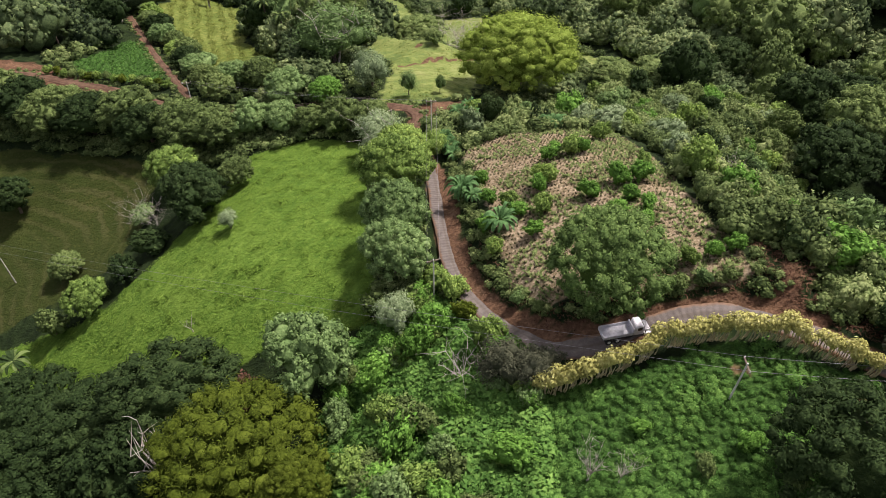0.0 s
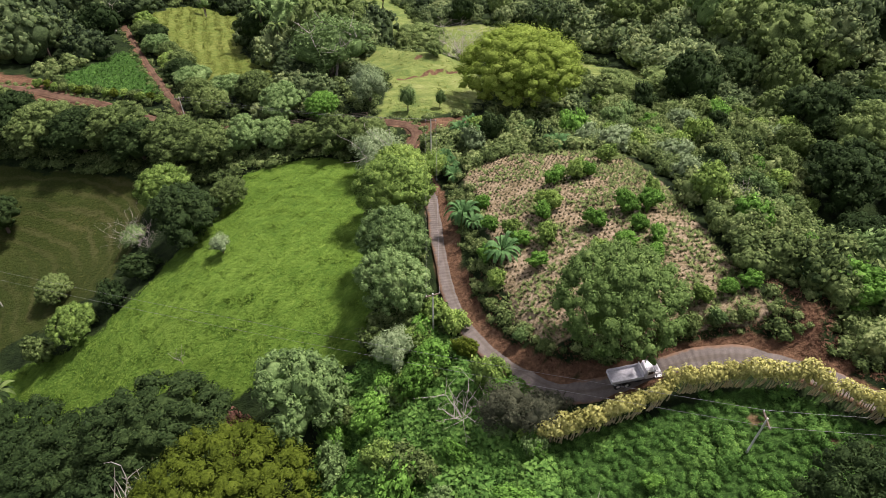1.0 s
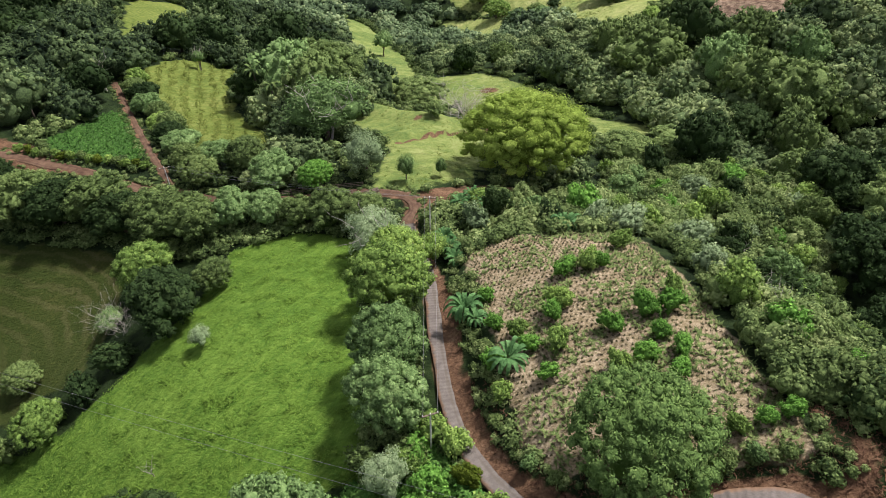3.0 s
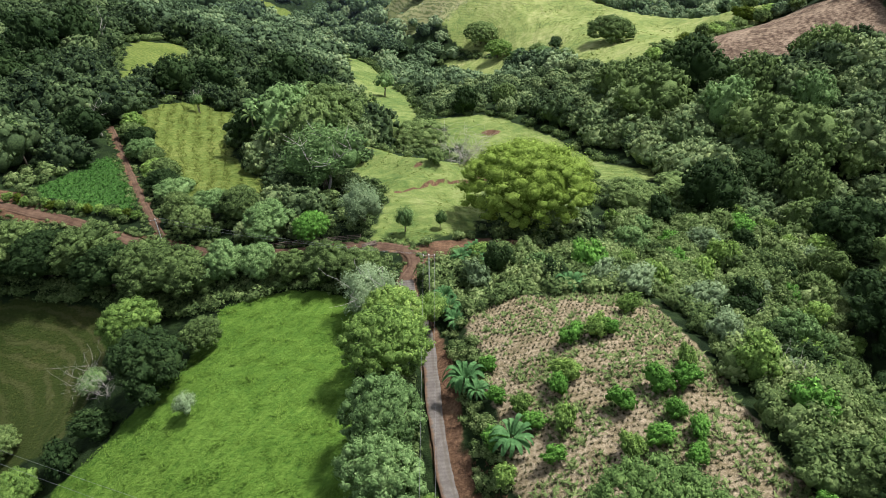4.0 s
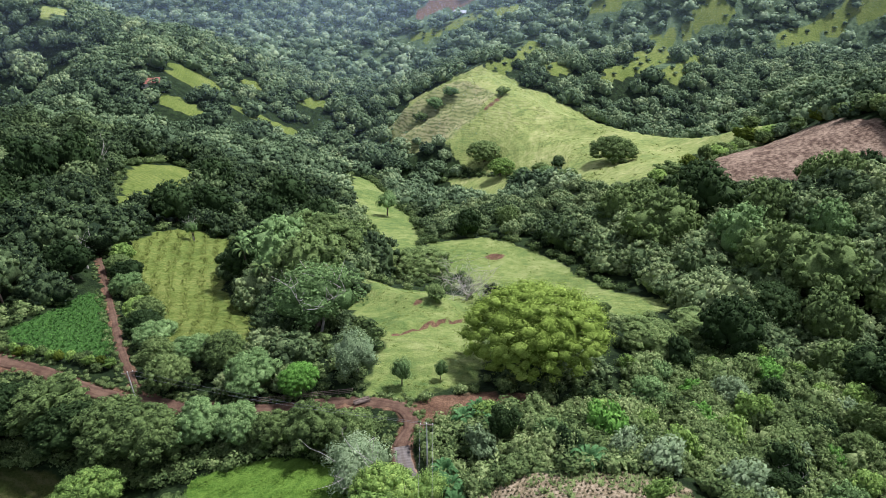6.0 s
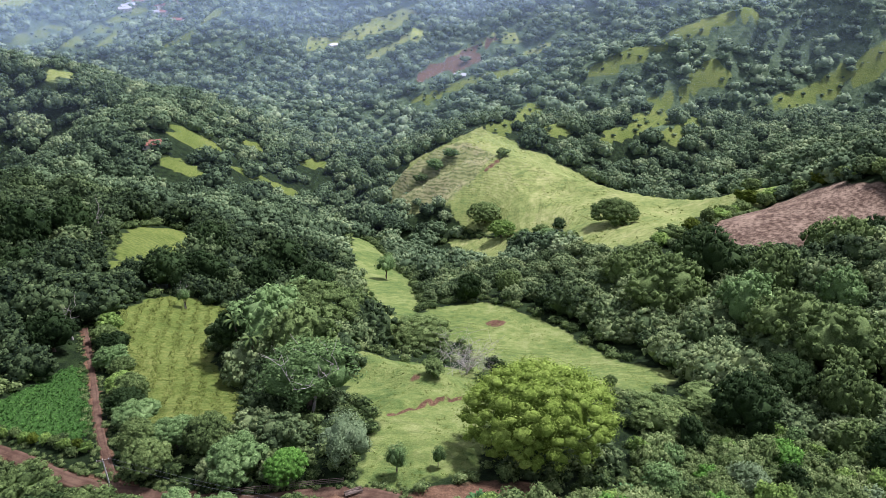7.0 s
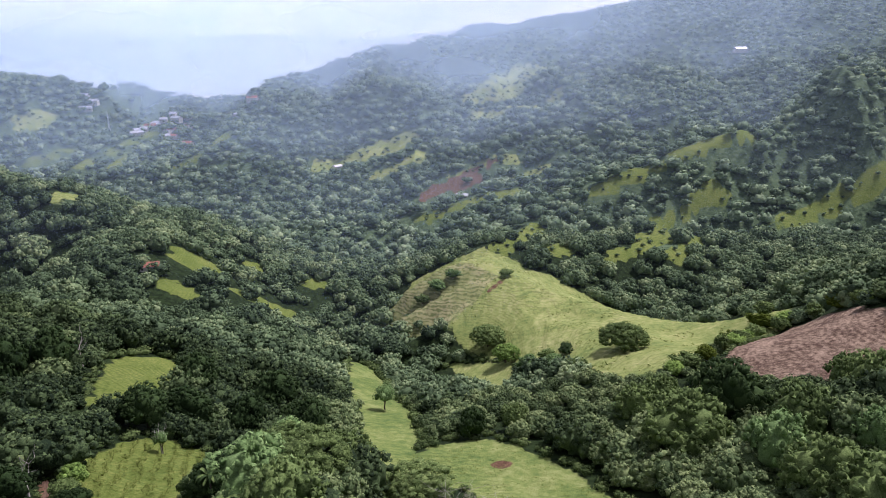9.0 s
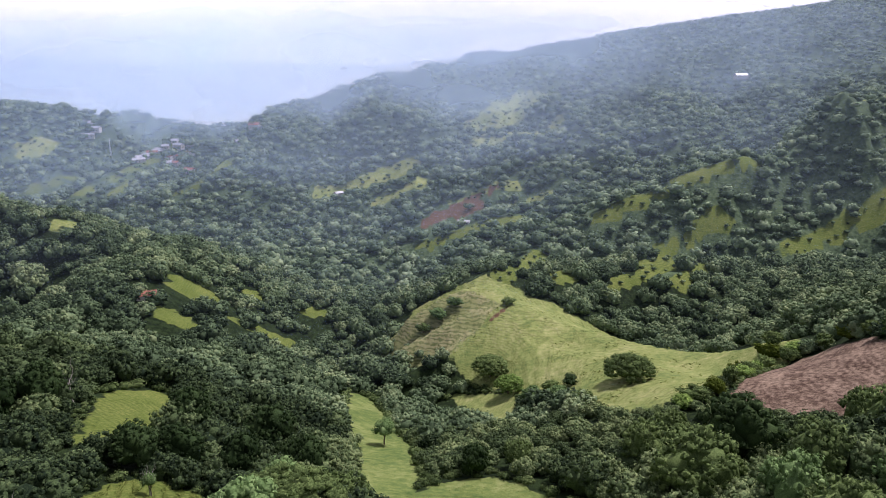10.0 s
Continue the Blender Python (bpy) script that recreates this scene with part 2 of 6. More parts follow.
def near_line(line, x, y):
    """Distance from x, y (arrays) to a polyline."""
    best = np.full(x.shape, 1e9)
    for (x0, y0), (x1, y1) in zip(line, line[1:]):
        dx, dy = x1 - x0, y1 - y0
        s = np.clip(((x - x0) * dx + (y - y0) * dy) / (dx * dx + dy * dy), 0, 1)
        best = np.minimum(best, np.hypot(x - x0 - s * dx, y - y0 - s * dy))
    return best


# what covers the land, in plan
MEADOW = [(-14.5, 101.5), (-24, 104), (-36, 102), (-37, 92), (-45, 78), (-53, 70), (-74, 68), (-110, 64), (-110, 52), (-71, 60), (-50, 56.5), (-28, 54.5), (-14, 55), (-9, 56), (-10, 68), (-12.5, 86)]
SHADED_FIELD = [(-100, 112), (-84, 110), (-60, 107), (-54, 102), (-53, 90), (-56, 80), (-64, 76), (-78, 71), (-110, 66), (-130, 100)]
CROP_FIELD = [(9.5, 94), (2.4, 90.5), (3.8, 84), (4.8, 77.7), (6.3, 64.2), (7.7, 55.8), (11.8, 51.2), (23.5, 49.8), (32.5, 49.8), (32.2, 54), (30.8, 60), (29.8, 68), (29, 79), (27.5, 91), (20, 93)]
HILL_PASTURE = [(-88, 190), (-84, 213), (-74, 217), (-60, 209), (-57, 194), (-58, 180), (-50, 162), (-38, 146), (-37, 138), (-43, 133), (-50, 131), (-58, 139), (-66, 150), (-79, 172)]
GARDEN = [(-84, 137), (-80, 160), (-76, 158), (-63, 136), (-60, 130), (-72, 130)]
LAWN_A = [(-23, 174), (-8, 177), (3, 172), (6, 152), (7, 126), (-4, 117), (-13, 117.5), (-12.5, 138), (-25, 160)]
LAWN_B = [(-14, 250), (-2, 262), (12, 264), (33, 238), (46, 205), (60, 193), (50, 178), (30, 166), (3, 170), (6, 195), (5, 220), (-12, 218), (-22, 220), (-26, 240)]
LANE = [(-62, 425), (-52, 422), (-38, 380), (-22, 325), (-13, 262), (-18, 222), (-27, 225), (-38, 300), (-54, 360)]
GLADE = [(-6, 432), (30, 402), (27, 366), (18, 366), (0, 405)]
HILL_GRASS = [(-50, 500), (-40, 560), (15, 575), (60, 540), (125, 500), (150, 440), (170, 390), (160, 366), (119, 340), (80, 310), (62, 318), (60, 350), (36, 392), (6, 438), (-15, 465)]
PLOUGH = [(97, 303), (118, 325), (146, 352), (160, 360), (166, 345), (168, 325), (172, 300), (165, 262), (126, 276)]
CLEARING_L = [(-128, 286), (-122, 308), (-112, 306), (-103, 286), (-92, 244), (-98, 230), (-108, 234)]
RED_LOT = [(-7, 115), (2, 118.5), (12, 121), (18, 118), (17, 115.5), (5, 114.5), (-3, 109), (-6, 107)]
TRACK_LOT = [(-110, 138), (-95, 138.5), (-87, 136.5), (-75, 129), (-73, 125), (-82, 126.5), (-110, 127)]
ROAD = [(58, 27), (52, 31), (45, 34.5), (39.4, 38.5), (36.7, 41.2), (33.8, 43.6), (31, 45.4), (28.2, 46.4), (25, 46.7), (21.1, 46.1), (17, 45.2), (13.5, 45.3), (11.2, 46.4), (9.0, 48.4), (6.5, 51.2), (3.9, 55), (1.7, 60), (0.6, 64.5), (-0.4, 71.2), (-1.2, 79), (-2.3, 88), (-3.6, 94), (-5.6, 100), (-6.7, 105)]
TRACK = [(-6.7, 105), (-5.5, 110), (-8, 114.5), (-18.6, 116), (-30, 115.5), (-49, 118.6), (-60, 121.3), (-72.8, 126.5), (-90, 131), (-120, 134)]
DIRT_LANE = [(-51, 119.5), (-56, 127), (-62, 136.4), (-70, 150), (-77.4, 162.6), (-87, 179)]
SLOPE = [(-13, 52), (-9, 55), (-2, 58), (1.5, 54), (5, 49), (9, 44.5), (10, 39.6), (19, 41.2), (25.5, 42.5), (31, 41.6), (36, 38), (50, 29), (62, 24), (62, 18), (-14, 18)]
FAR_PASTURES = [(-177, 498, 17, 13), (-172, 450, 10, 9), (-134, 501, 24, 7), (-114, 568, 11, 7), (-156, 557, 11, 8), (-201, 398, 8, 6)]
# grazed strips on the far slopes: a line in plan and its half width
FAR_STRIPS = [
    ([(-169, 911), (-123, 920), (-69, 928)], 15), ([(-93, 860), (-48, 878)], 10), ([(0, 834), (56, 840)], 9), ([(67, 810), (96, 818)], 7),
    ([(44, 1100), (101, 1170), (151, 1190)], 34), ([(26, 1020), (75, 985), (120, 990)], 15), ([(410, 830), (430, 880), (455, 850)], 16),
    ([(-594, 998), (-583, 1022)], 16), ([(-323, 596), (-312, 604)], 7),
]
FAR_SOIL = [(-2, 816, 42, 15), (10, 808, 18, 10)]


def spots(places, x, y, turn=0.6):
    """Cover of far pastures: leaning ovals with ragged edges."""
    out = np.zeros(x.shape)
    c, s = math.cos(turn), math.sin(turn)
    for px, py, a, b in places:
        u, v = (x - px) * c + (y - py) * s, -(x - px) * s + (y - py) * c
        d = np.hypot(u / a, v / b) + 0.4 * fbm(x, y, b * 3.0, 21) + 0.3 * fbm(x, y, b * 1.1, 22)
        out = np.maximum(out, np.clip((1.15 - d) * 4, 0, 1))
    return out


def spur_grass(x, y):
    """Cover of the grazed strips along the backs of the far spurs, thicker on the sunny flank."""
    out = np.zeros(x.shape)
    ragged = 8 * fbm(x, y, 46, 26) + 6 * fbm(x, y, 15, 27)
    for k, line in enumerate(FAR_SPURS):
        out = np.maximum(out, np.clip((10.0 - near_line([(a + 4, b - 5) for a, b in line], x, y) - ragged) / 4, 0, 1))
    for line in WEST_SPURS:
        out = np.maximum(out, np.clip((8.0 - near_line([(a + 6, b - 4) for a, b in line], x, y) - ragged) / 4, 0, 1))
    return out


def strip_grass(x, y):
    """Cover of the paler pastures high on the far slopes."""
    out = np.zeros(x.shape)
    ragged = 8 * fbm(x, y, 46, 26) + 6 * fbm(x, y, 15, 27)
    for line, wide in FAR_STRIPS:
        out = np.maximum(out, np.clip((1.3 * wide - near_line(line, x, y) - ragged) / 4, 0, 1))
    return out


def cover(x, y):
    """Shares of ground cover at x, y (arrays)."""
    c = {}
    c["meadow"] = soft(MEADOW, x, y, 1.0)
    c["shaded_field"] = soft(SHADED_FIELD, x, y, 1.5)
    c["crop"] = soft(CROP_FIELD, x, y, 0.8)
    near_lawn = np.maximum.reduce([soft(p, x, y, 2.0) for p in (LAWN_A, LAWN_B, LANE)])
    far = np.maximum.reduce([soft(p, x, y, 2.0) for p in (GLADE,)] + [soft(HILL_GRASS, x, y, 4.0), strip_grass(x, y)])
    c["pasture"] = far
    c["lawn"] = near_lawn
    c["hillside"] = np.maximum.reduce([soft(HILL_PASTURE, x, y, 1.5), soft(CLEARING_L, x, y, 2.5), spur_grass(x, y), spots(FAR_PASTURES, x, y)])
    # tan left face of the grassy hill, with ridge shadow in its colour
    c["dry"] = soft([(26, 506), (14, 476), (-14, 449), (-48, 466), (-52, 500), (0, 526)], x, y, 4.0)
    c["scrub"] = np.clip((y - 560 + 40 * fbm(x, y, 90, 42)) / 90, 0, 1)
    c["garden"] = np.maximum(soft(GARDEN, x, y, 1.0), soft(SLOPE, x, y, 1.0))
    c["plough"] = soft(PLOUGH, x, y, 3.0)
    pit = np.hypot((x - 14.2) / 3.2, (y - 240.7) / 2.6)
    scar = np.exp(-(near_line([(31, 498), (20, 484)], x, y) / 2.2) ** 2)
    bank = 0.8 * scar + 0.85 * np.exp(-((near_line([(3.2, 61), (4.6, 56.6), (6.6, 53.2), (9.4, 50.6), (13, 48), (17, 47.2), (24, 48.3), (30, 48.0), (34, 46), (37.5, 43.5)], x, y)) / 0.95) ** 2) + 0.9 * np.exp(-((near_line([(2.6, 62.5), (1.6, 70), (0.8, 79), (-0.6, 88)], x, y)) / 0.7) ** 2) + 0.75 * soft([(33, 50.5), (36.2, 51.5), (37.6, 46.5), (35, 45.5)], x, y, 1.6) + 0.7 * np.exp(-((x - 28.4) / 1.3) ** 2 - ((y - 38.8) / 1.6) ** 2) + 0.8 * np.exp(-(near_line([(33, 36), (38, 33.5)], x, y) / 0.7) ** 2) + 0.9 * np.exp(-(near_line([(-11, 138.6), (-6, 142.4), (-1, 146.2), (4, 150.2), (9, 153.4), (16, 158.4)], x, y) / 0.62) ** 2) + 0.75 * np.exp(-((x + 7) / 1.6) ** 2 - ((y - 154) / 2.2) ** 2)
    c["soil"] = np.clip(np.maximum.reduce([soft(RED_LOT, x, y, 1.0), soft(TRACK_LOT, x, y, 1.0), bank, np.clip(1.15 - (near_line(DIRT_LANE, x, y) + 0.7 * fbm(x, y, 5, 28)) / 1.2, 0, 1), np.clip(1.2 - (near_line(TRACK, x, y) + 1.1 * fbm(x, y, 7, 29)) / 1.9, 0, 1), np.clip(1.25 - near_line(ROAD, x, y) / 1.9, 0, 1), np.clip(1.6 - pit, 0, 1), spots(FAR_SOIL, x, y)]), 0, 1)
    return c


def spaced(marks):
    """Grid lines between (position, step) marks; the step changes from mark to mark."""
    out = [marks[0][0]]
    for (a, sa), (b, sb) in zip(marks, marks[1:]):
        while out[-1] < b - 1e-6:
            f = (out[-1] - a) / (b - a)
            out.append(min(out[-1] + sa + (sb - sa) * f, b))
    return np.array(out)


def rough_land(x, y):
    """The land with its cuts, ruts and tussocks."""
    z = terrain(x, y)
    road = near_line(ROAD, x, y)
    side = inside(CROP_FIELD, x, y) | inside([(2, 95), (0.8, 80), (2.2, 64), (4.6, 56.5), (9, 51), (13, 47), (24, 48), (36, 45), (44, 62), (30, 95)], x, y)
    z = z + np.where(side, 1.5 * np.clip(road / 3.2 - 0.7, 0, 1), 0)
    z = z - 0.25 * np.exp(-(road / 2.2) ** 2)
    z = z + np.where(y < 640, 1, 0) * (0.10 * fbm(x, y, 3.2, 31, 3) + 0.28 * fbm(x, y, 14, 32, 3)) * np.clip(road / 4, 0, 1)
    # a wooded ridge in the west and a long spur in the east of the valley
    west = near_line([(-620, 560), (-345, 605), (-150, 640)], x, y)
    z = z + 100 * np.clip((-60 - x) / 260, 0, 1) * np.exp(-(west / 75) ** 2)
    z = z + np.interp(x, (-460, -385, -340, -290, -235, -182, -140, -80), (25, 19, 6, -7, -18, -18, -15, 0)) * np.exp(-(west / 75) ** 2)
    east = near_line([(-10, 668), (112, 698), (284, 748), (429, 805), (640, 890)], x, y)
    z = z + np.interp(x, (20, 100, 176, 232, 300, 390, 473, 560), (0, -12, -17, -9, -9, 4, -22, -29)) * np.exp(-(east / 62) ** 2)
    # the long back that carries the village, with a saddle in it
    back = y - np.interp(x, (-680, -88, 135), (1160, 1370, 1500))
    z = z + np.interp(x, (-760, -677, -607, -522, -450, -367, -275, -188, -88, 18, 135, 220), (0, 4, 10, -42, -52, -35, 3, 26, 17, 17, 10, 0)) * np.exp(-(back / 230) ** 2)
    z = z + (26 + 40 * np.clip((x - 40) / 240, 0, 1)) * np.clip((x + 60) / 120, 0, 1) * np.exp(-(east / 62) ** 2)
    # gullies running down the mountain
    u, v = 0.35 * (x + 60) + 0.94 * (y - 700), 0.94 * (x + 60) - 0.35 * (y - 700)
    high = np.clip((u - 150) / 200, 0, 1) * np.clip((1650 - y) / 250, 0, 1) * np.clip((x + 420) / 200, 0, 1)
    far = high > 0
    if far.any():
        z[far] = z[far] + high[far] * (30 * (0.45 - np.abs(fbm(v[far] + 0.2 * u[far], u[far] * 0.28, 250, 51, 2))) - 8 * np.abs(fbm(v[far], u[far] * 0.4, 95, 52, 2)))
    # a hollow down the face of the grassy hill
    z = z - 2.0 * np.exp(-(near_line([(52, 478), (70, 436)], x, y) / 12) ** 2)
    # laid tussocks of the near meadow
    z = z + soft(MEADOW, x, y, 1.0) * 0.15 * fbm(0.9 * x - 0.75 * y, 0.28 * x + 0.34 * y, 2.6, 61, 2)
    # terracettes trodden by grazing on the grassy hills
    steps = np.maximum(soft(HILL_GRASS, x, y, 5) * np.where(x < 24, 2.6, 1.2), 1.7 * soft(HILL_PASTURE, x, y, 2))
    z = z + steps * 0.22 * np.sin(terrain(x, y) * 2.1 + 2.2 * fbm(x, y, 30, 33))
    # the cut bank across the far lawn, and the pit
    edge = y - (147.5 + 0.72 * x + 1.1 * np.sin(x * 0.55) + 0.5 * np.sin(x * 1.7))
    z = z + 1.5 / (1 + np.exp(np.clip(-edge * 3.0, -40, 40))) * np.clip((x + 14) / 4, 0, 1) * np.clip((22 - x) / 6, 0, 1) * np.clip(1 - edge / 22, 0, 1)
    z = z + 2.6 * np.exp(-(near_line([(-23, 178), (-18, 168), (-9, 159), (-3, 156)], x, y) / 5.0) ** 2)
    z = z - 0.9 * np.exp(-((x - 14.2) / 2.0) ** 2 - ((y - 240.7) / 1.7) ** 2)
    return z


def mesh_object(name, verts, faces, mat, parent=None, smooth=False, attrs=None, label="", normals=None):
    """One mesh object from arrays; faces all of one length."""
    me = bpy.data.meshes.new(name)
    verts, faces = np.asarray(verts, np.float32), np.asarray(faces, np.int32)
    k = faces.shape[1]
    me.vertices.add(len(verts))
    me.vertices.foreach_set("co", verts.ravel())
    me.loops.add(faces.size)
    me.loops.foreach_set("vertex_index", faces.ravel())
    me.polygons.add(len(faces))
    me.polygons.foreach_set("loop_start", np.arange(0, faces.size, k, dtype=np.int32))
    me.polygons.foreach_set("use_smooth", np.full(len(faces), smooth))
    for key, value in (attrs or {}).items():
        a = me.attributes.new(key, "FLOAT", "POINT")
        a.data.foreach_set("value", np.asarray(value, np.float32))
    me.update(calc_edges=True)
    me.validate()
    if normals is not None:
        me.normals_split_custom_set_from_vertices(normals.astype(np.float32))
    if mat:
        me.materials.append(mat)
    ob = new(name, me)
    ob.parent = parent
    if label:
        ob["label"] = label
    return ob


def ground_material():
    m = Nodes("land", 0.95, 0.1)
    fine, mid_n, wide = m.noise(2.2, 6.0, 0.7), m.noise(0.35, 5.0, 0.6), m.noise(0.05, 4.0, 0.6)
    tuft = m.noise(1.3, 6.0, 0.75, None, (0.7, 1.7, 1))
    lie = []
    for d in ((0.9, -0.75, 0.0), (0.28, 0.34, 0.0)):
        dot = m.node("ShaderNodeVectorMath")
        dot.operation = "DOT_PRODUCT"
        m.put(dot.inputs[0], m.coords())
        dot.inputs[1].default_value = d
        lie.append(dot.outputs["Value"])
    laid = m.node("ShaderNodeCombineXYZ")
    m.put(laid.inputs[0], lie[0])
    m.put(laid.inputs[1], lie[1])
    streak = m.noise(1.1, 5.0, 0.7, laid.outputs[0])
    # bare woodland ground near black: the shade under trees is in its colour
    shaded_floor = m.mix(m.step(mid_n, 0.35, 0.65), (0.008, 0.016, 0.005), (0.024, 0.042, 0.012))
    grass = m.ramp(m.math("ADD", m.math("ADD", m.math("MULTIPLY", tuft, 0.25), m.math("MULTIPLY", streak, 0.5)), m.math("MULTIPLY", wide, 0.3)), (0.36, (0.035, 0.085, 0.011)), (0.5, (0.085, 0.165, 0.021)), (0.66, (0.17, 0.275, 0.042)))
    blend3 = m.math("ADD", m.math("ADD", m.math("MULTIPLY", fine, 0.25), m.math("MULTIPLY", mid_n, 0.4)), m.math("MULTIPLY", wide, 0.4))
    hump = m.noise(0.8, 4.0, 0.7, None, (0.8, 1.3, 1))
    hill = m.ramp(m.math("ADD", m.math("ADD", m.math("MULTIPLY", hump, 0.55), m.math("MULTIPLY", fine, 0.2)), m.math("MULTIPLY", wide, 0.3)), (0.4, (0.065, 0.10, 0.016)), (0.52, (0.125, 0.165, 0.032)), (0.66, (0.21, 0.23, 0.062)))
    past = m.ramp(blend3, (0.4, (0.12, 0.175, 0.045)), (0.53, (0.23, 0.27, 0.078)), (0.66, (0.355, 0.36, 0.145)))
    lawn = m.ramp(blend3, (0.4, (0.07, 0.125, 0.03)), (0.53, (0.165, 0.215, 0.055)), (0.66, (0.28, 0.31, 0.11)))
    # cloud shade put into the field's colour, over its own olive and brown
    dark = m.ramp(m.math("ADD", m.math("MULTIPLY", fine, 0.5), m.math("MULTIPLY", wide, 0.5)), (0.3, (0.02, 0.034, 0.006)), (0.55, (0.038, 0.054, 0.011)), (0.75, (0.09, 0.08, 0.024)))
    straw = m.ramp(m.math("ADD", m.math("MULTIPLY", fine, 0.7), m.math("MULTIPLY", mid_n, 0.4)), (0.36, (0.10, 0.105, 0.04)), (0.5, (0.215, 0.17, 0.095)), (0.68, (0.43, 0.35, 0.23)))
    soil = m.ramp(m.math("ADD", m.math("MULTIPLY", fine, 0.5), m.math("MULTIPLY", mid_n, 0.5)), (0.36, (0.055, 0.033, 0.02)), (0.52, (0.135, 0.077, 0.043)), (0.68, (0.26, 0.165, 0.098)))
    along = m.node("ShaderNodeVectorMath")
    along.operation = "DOT_PRODUCT"
    m.put(along.inputs[0], m.coords())
    along.inputs[1].default_value = (0.25, 0.5, 6.0)
    rows = m.math("SINE", m.math("ADD", along.outputs["Value"], m.math("MULTIPLY", m.noise(0.03, 3.0, 0.5), 16.0)))
    clods = m.math("ADD", m.math("MULTIPLY", m.math("MULTIPLY", rows, m.step(m.noise(0.07, 5.0, 0.7), 0.3, 0.65)), 0.025), m.math("ADD", m.math("MULTIPLY", m.noise(0.55, 8.0, 0.85), 0.8), m.math("MULTIPLY", m.noise(0.09, 5.0, 0.7), 0.35)))
    furrow = m.mix(m.step(clods, 0.46, 0.74), (0.06, 0.036, 0.022), (0.37, 0.275, 0.185))
    # contour paths trodden into the pastures
    zpos = m.node("ShaderNodeSeparateXYZ")
    m.put(zpos.inputs[0], m.coords())
    tread = m.math("SINE", m.math("ADD", m.math("MULTIPLY", zpos.outputs[2], 7.0), m.math("MULTIPLY", m.noise(0.12, 5.0, 0.65), 14.0)))
    tread = m.math("MULTIPLY", m.step(tread, 0.1, 0.9), m.step(m.noise(0.03, 3.0), 0.38, 0.62))
    dark = m.mix(m.math("MULTIPLY", tread, 0.5), dark, (0.095, 0.09, 0.035))
    past = m.mix(m.math("MULTIPLY", tread, 0.4), past, (0.075, 0.10, 0.026))
    hill = m.mix(m.math("MULTIPLY", tread, 0.45), hill, (0.045, 0.075, 0.012))
    lawn = m.mix(m.math("MULTIPLY", tread, 0.35), lawn, (0.06, 0.09, 0.02))
    plot = m.mix(m.step(fine, 0.4, 0.6), (0.025, 0.065, 0.012), (0.06, 0.135, 0.026))
    col = shaded_floor
    # trodden bands on the tan face; ridge shadow is painted into the dark ones
    rib_shade = m.math("SINE", m.math("ADD", m.math("MULTIPLY", zpos.outputs[2], 3.6), m.math("MULTIPLY", m.noise(0.09, 6.0, 0.7), 26.0)))
    dry = m.mix(m.step(m.math("ADD", m.math("MULTIPLY", rib_shade, 0.6), m.math("MULTIPLY", mid_n, 2.4)), 0.3, 1.7), (0.11, 0.135, 0.045), m.mix(m.step(wide, 0.4, 0.6), (0.22, 0.24, 0.09), (0.28, 0.27, 0.125)))
    canopy = m.ramp(m.math("ADD", m.math("MULTIPLY", mid_n, 0.5), m.math("MULTIPLY", m.noise(0.12, 5.0, 0.7), 0.5)), (0.38, (0.025, 0.045, 0.02)), (0.5, (0.07, 0.11, 0.05)), (0.64, (0.13, 0.18, 0.085)))
    for key, c in (("scrub", canopy), ("shaded_field", dark), ("pasture", past), ("dry", dry), ("lawn", lawn), ("hillside", hill), ("meadow", grass), ("garden", plot), ("crop", straw), ("plough", furrow), ("soil", soil)):
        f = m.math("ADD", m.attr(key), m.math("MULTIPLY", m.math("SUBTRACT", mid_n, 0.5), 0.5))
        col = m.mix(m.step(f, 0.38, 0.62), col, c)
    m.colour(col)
    m.bump(m.math("ADD", m.math("ADD", tuft, m.math("MULTIPLY", fine, 0.5)), m.math("ADD", m.math("MULTIPLY", hump, 1.2), m.math("MULTIPLY", streak, 1.2))), 0.85, 0.32)
    return m.mat


gx = spaced([(-3600, 160), (-900, 30), (-330, 7), (-105, 1.6), (-80, 1.1), (75, 1.1), (110, 2), (330, 7), (900, 30), (3600, 160)])
gy = spaced([(-500, 60), (10, 4), (24, 1.1), (125, 1.1), (200, 2), (330, 3), (620, 7), (1500, 22), (4900, 120)])
GX, GY = np.meshgrid(gx, gy)
X, Y = GX.ravel(), GY.ravel()
nx, ny = len(gx), len(gy)
idx = np.arange(nx * ny).reshape(ny, nx)
quads = np.stack([idx[:-1, :-1], idx[:-1, 1:], idx[1:, 1:], idx[1:, :-1]], -1).reshape(-1, 4)
ground = tagged(mesh_object("ground", np.stack([X, Y, rough_land(X, Y)], 1), quads, ground_material(), None, True, cover(X, Y)), "hilly green land of meadows, fields, red soil and woods", "ground", kind="structure")


# ---- roads ----
def resample(line, step):
    """A smooth line through the given points (Catmull-Rom), sampled every step or so."""
    p = [np.array(q, float) for q in line]
    p = [2 * p[0] - p[1]] + p + [2 * p[-1] - p[-2]]
    out = []
    for a, b, c, d in zip(p, p[1:], p[2:], p[3:]):
        n = max(2, int(np.linalg.norm(c - b) / step))
        for i in range(n):
            t = i / n
            out.append(0.5 * (2 * b + (c - a) * t + (2 * a - 5 * b + 4 * c - d) * t * t + (3 * b - a - 3 * c + d) * t ** 3))
    return np.array(out + [p[-2]])


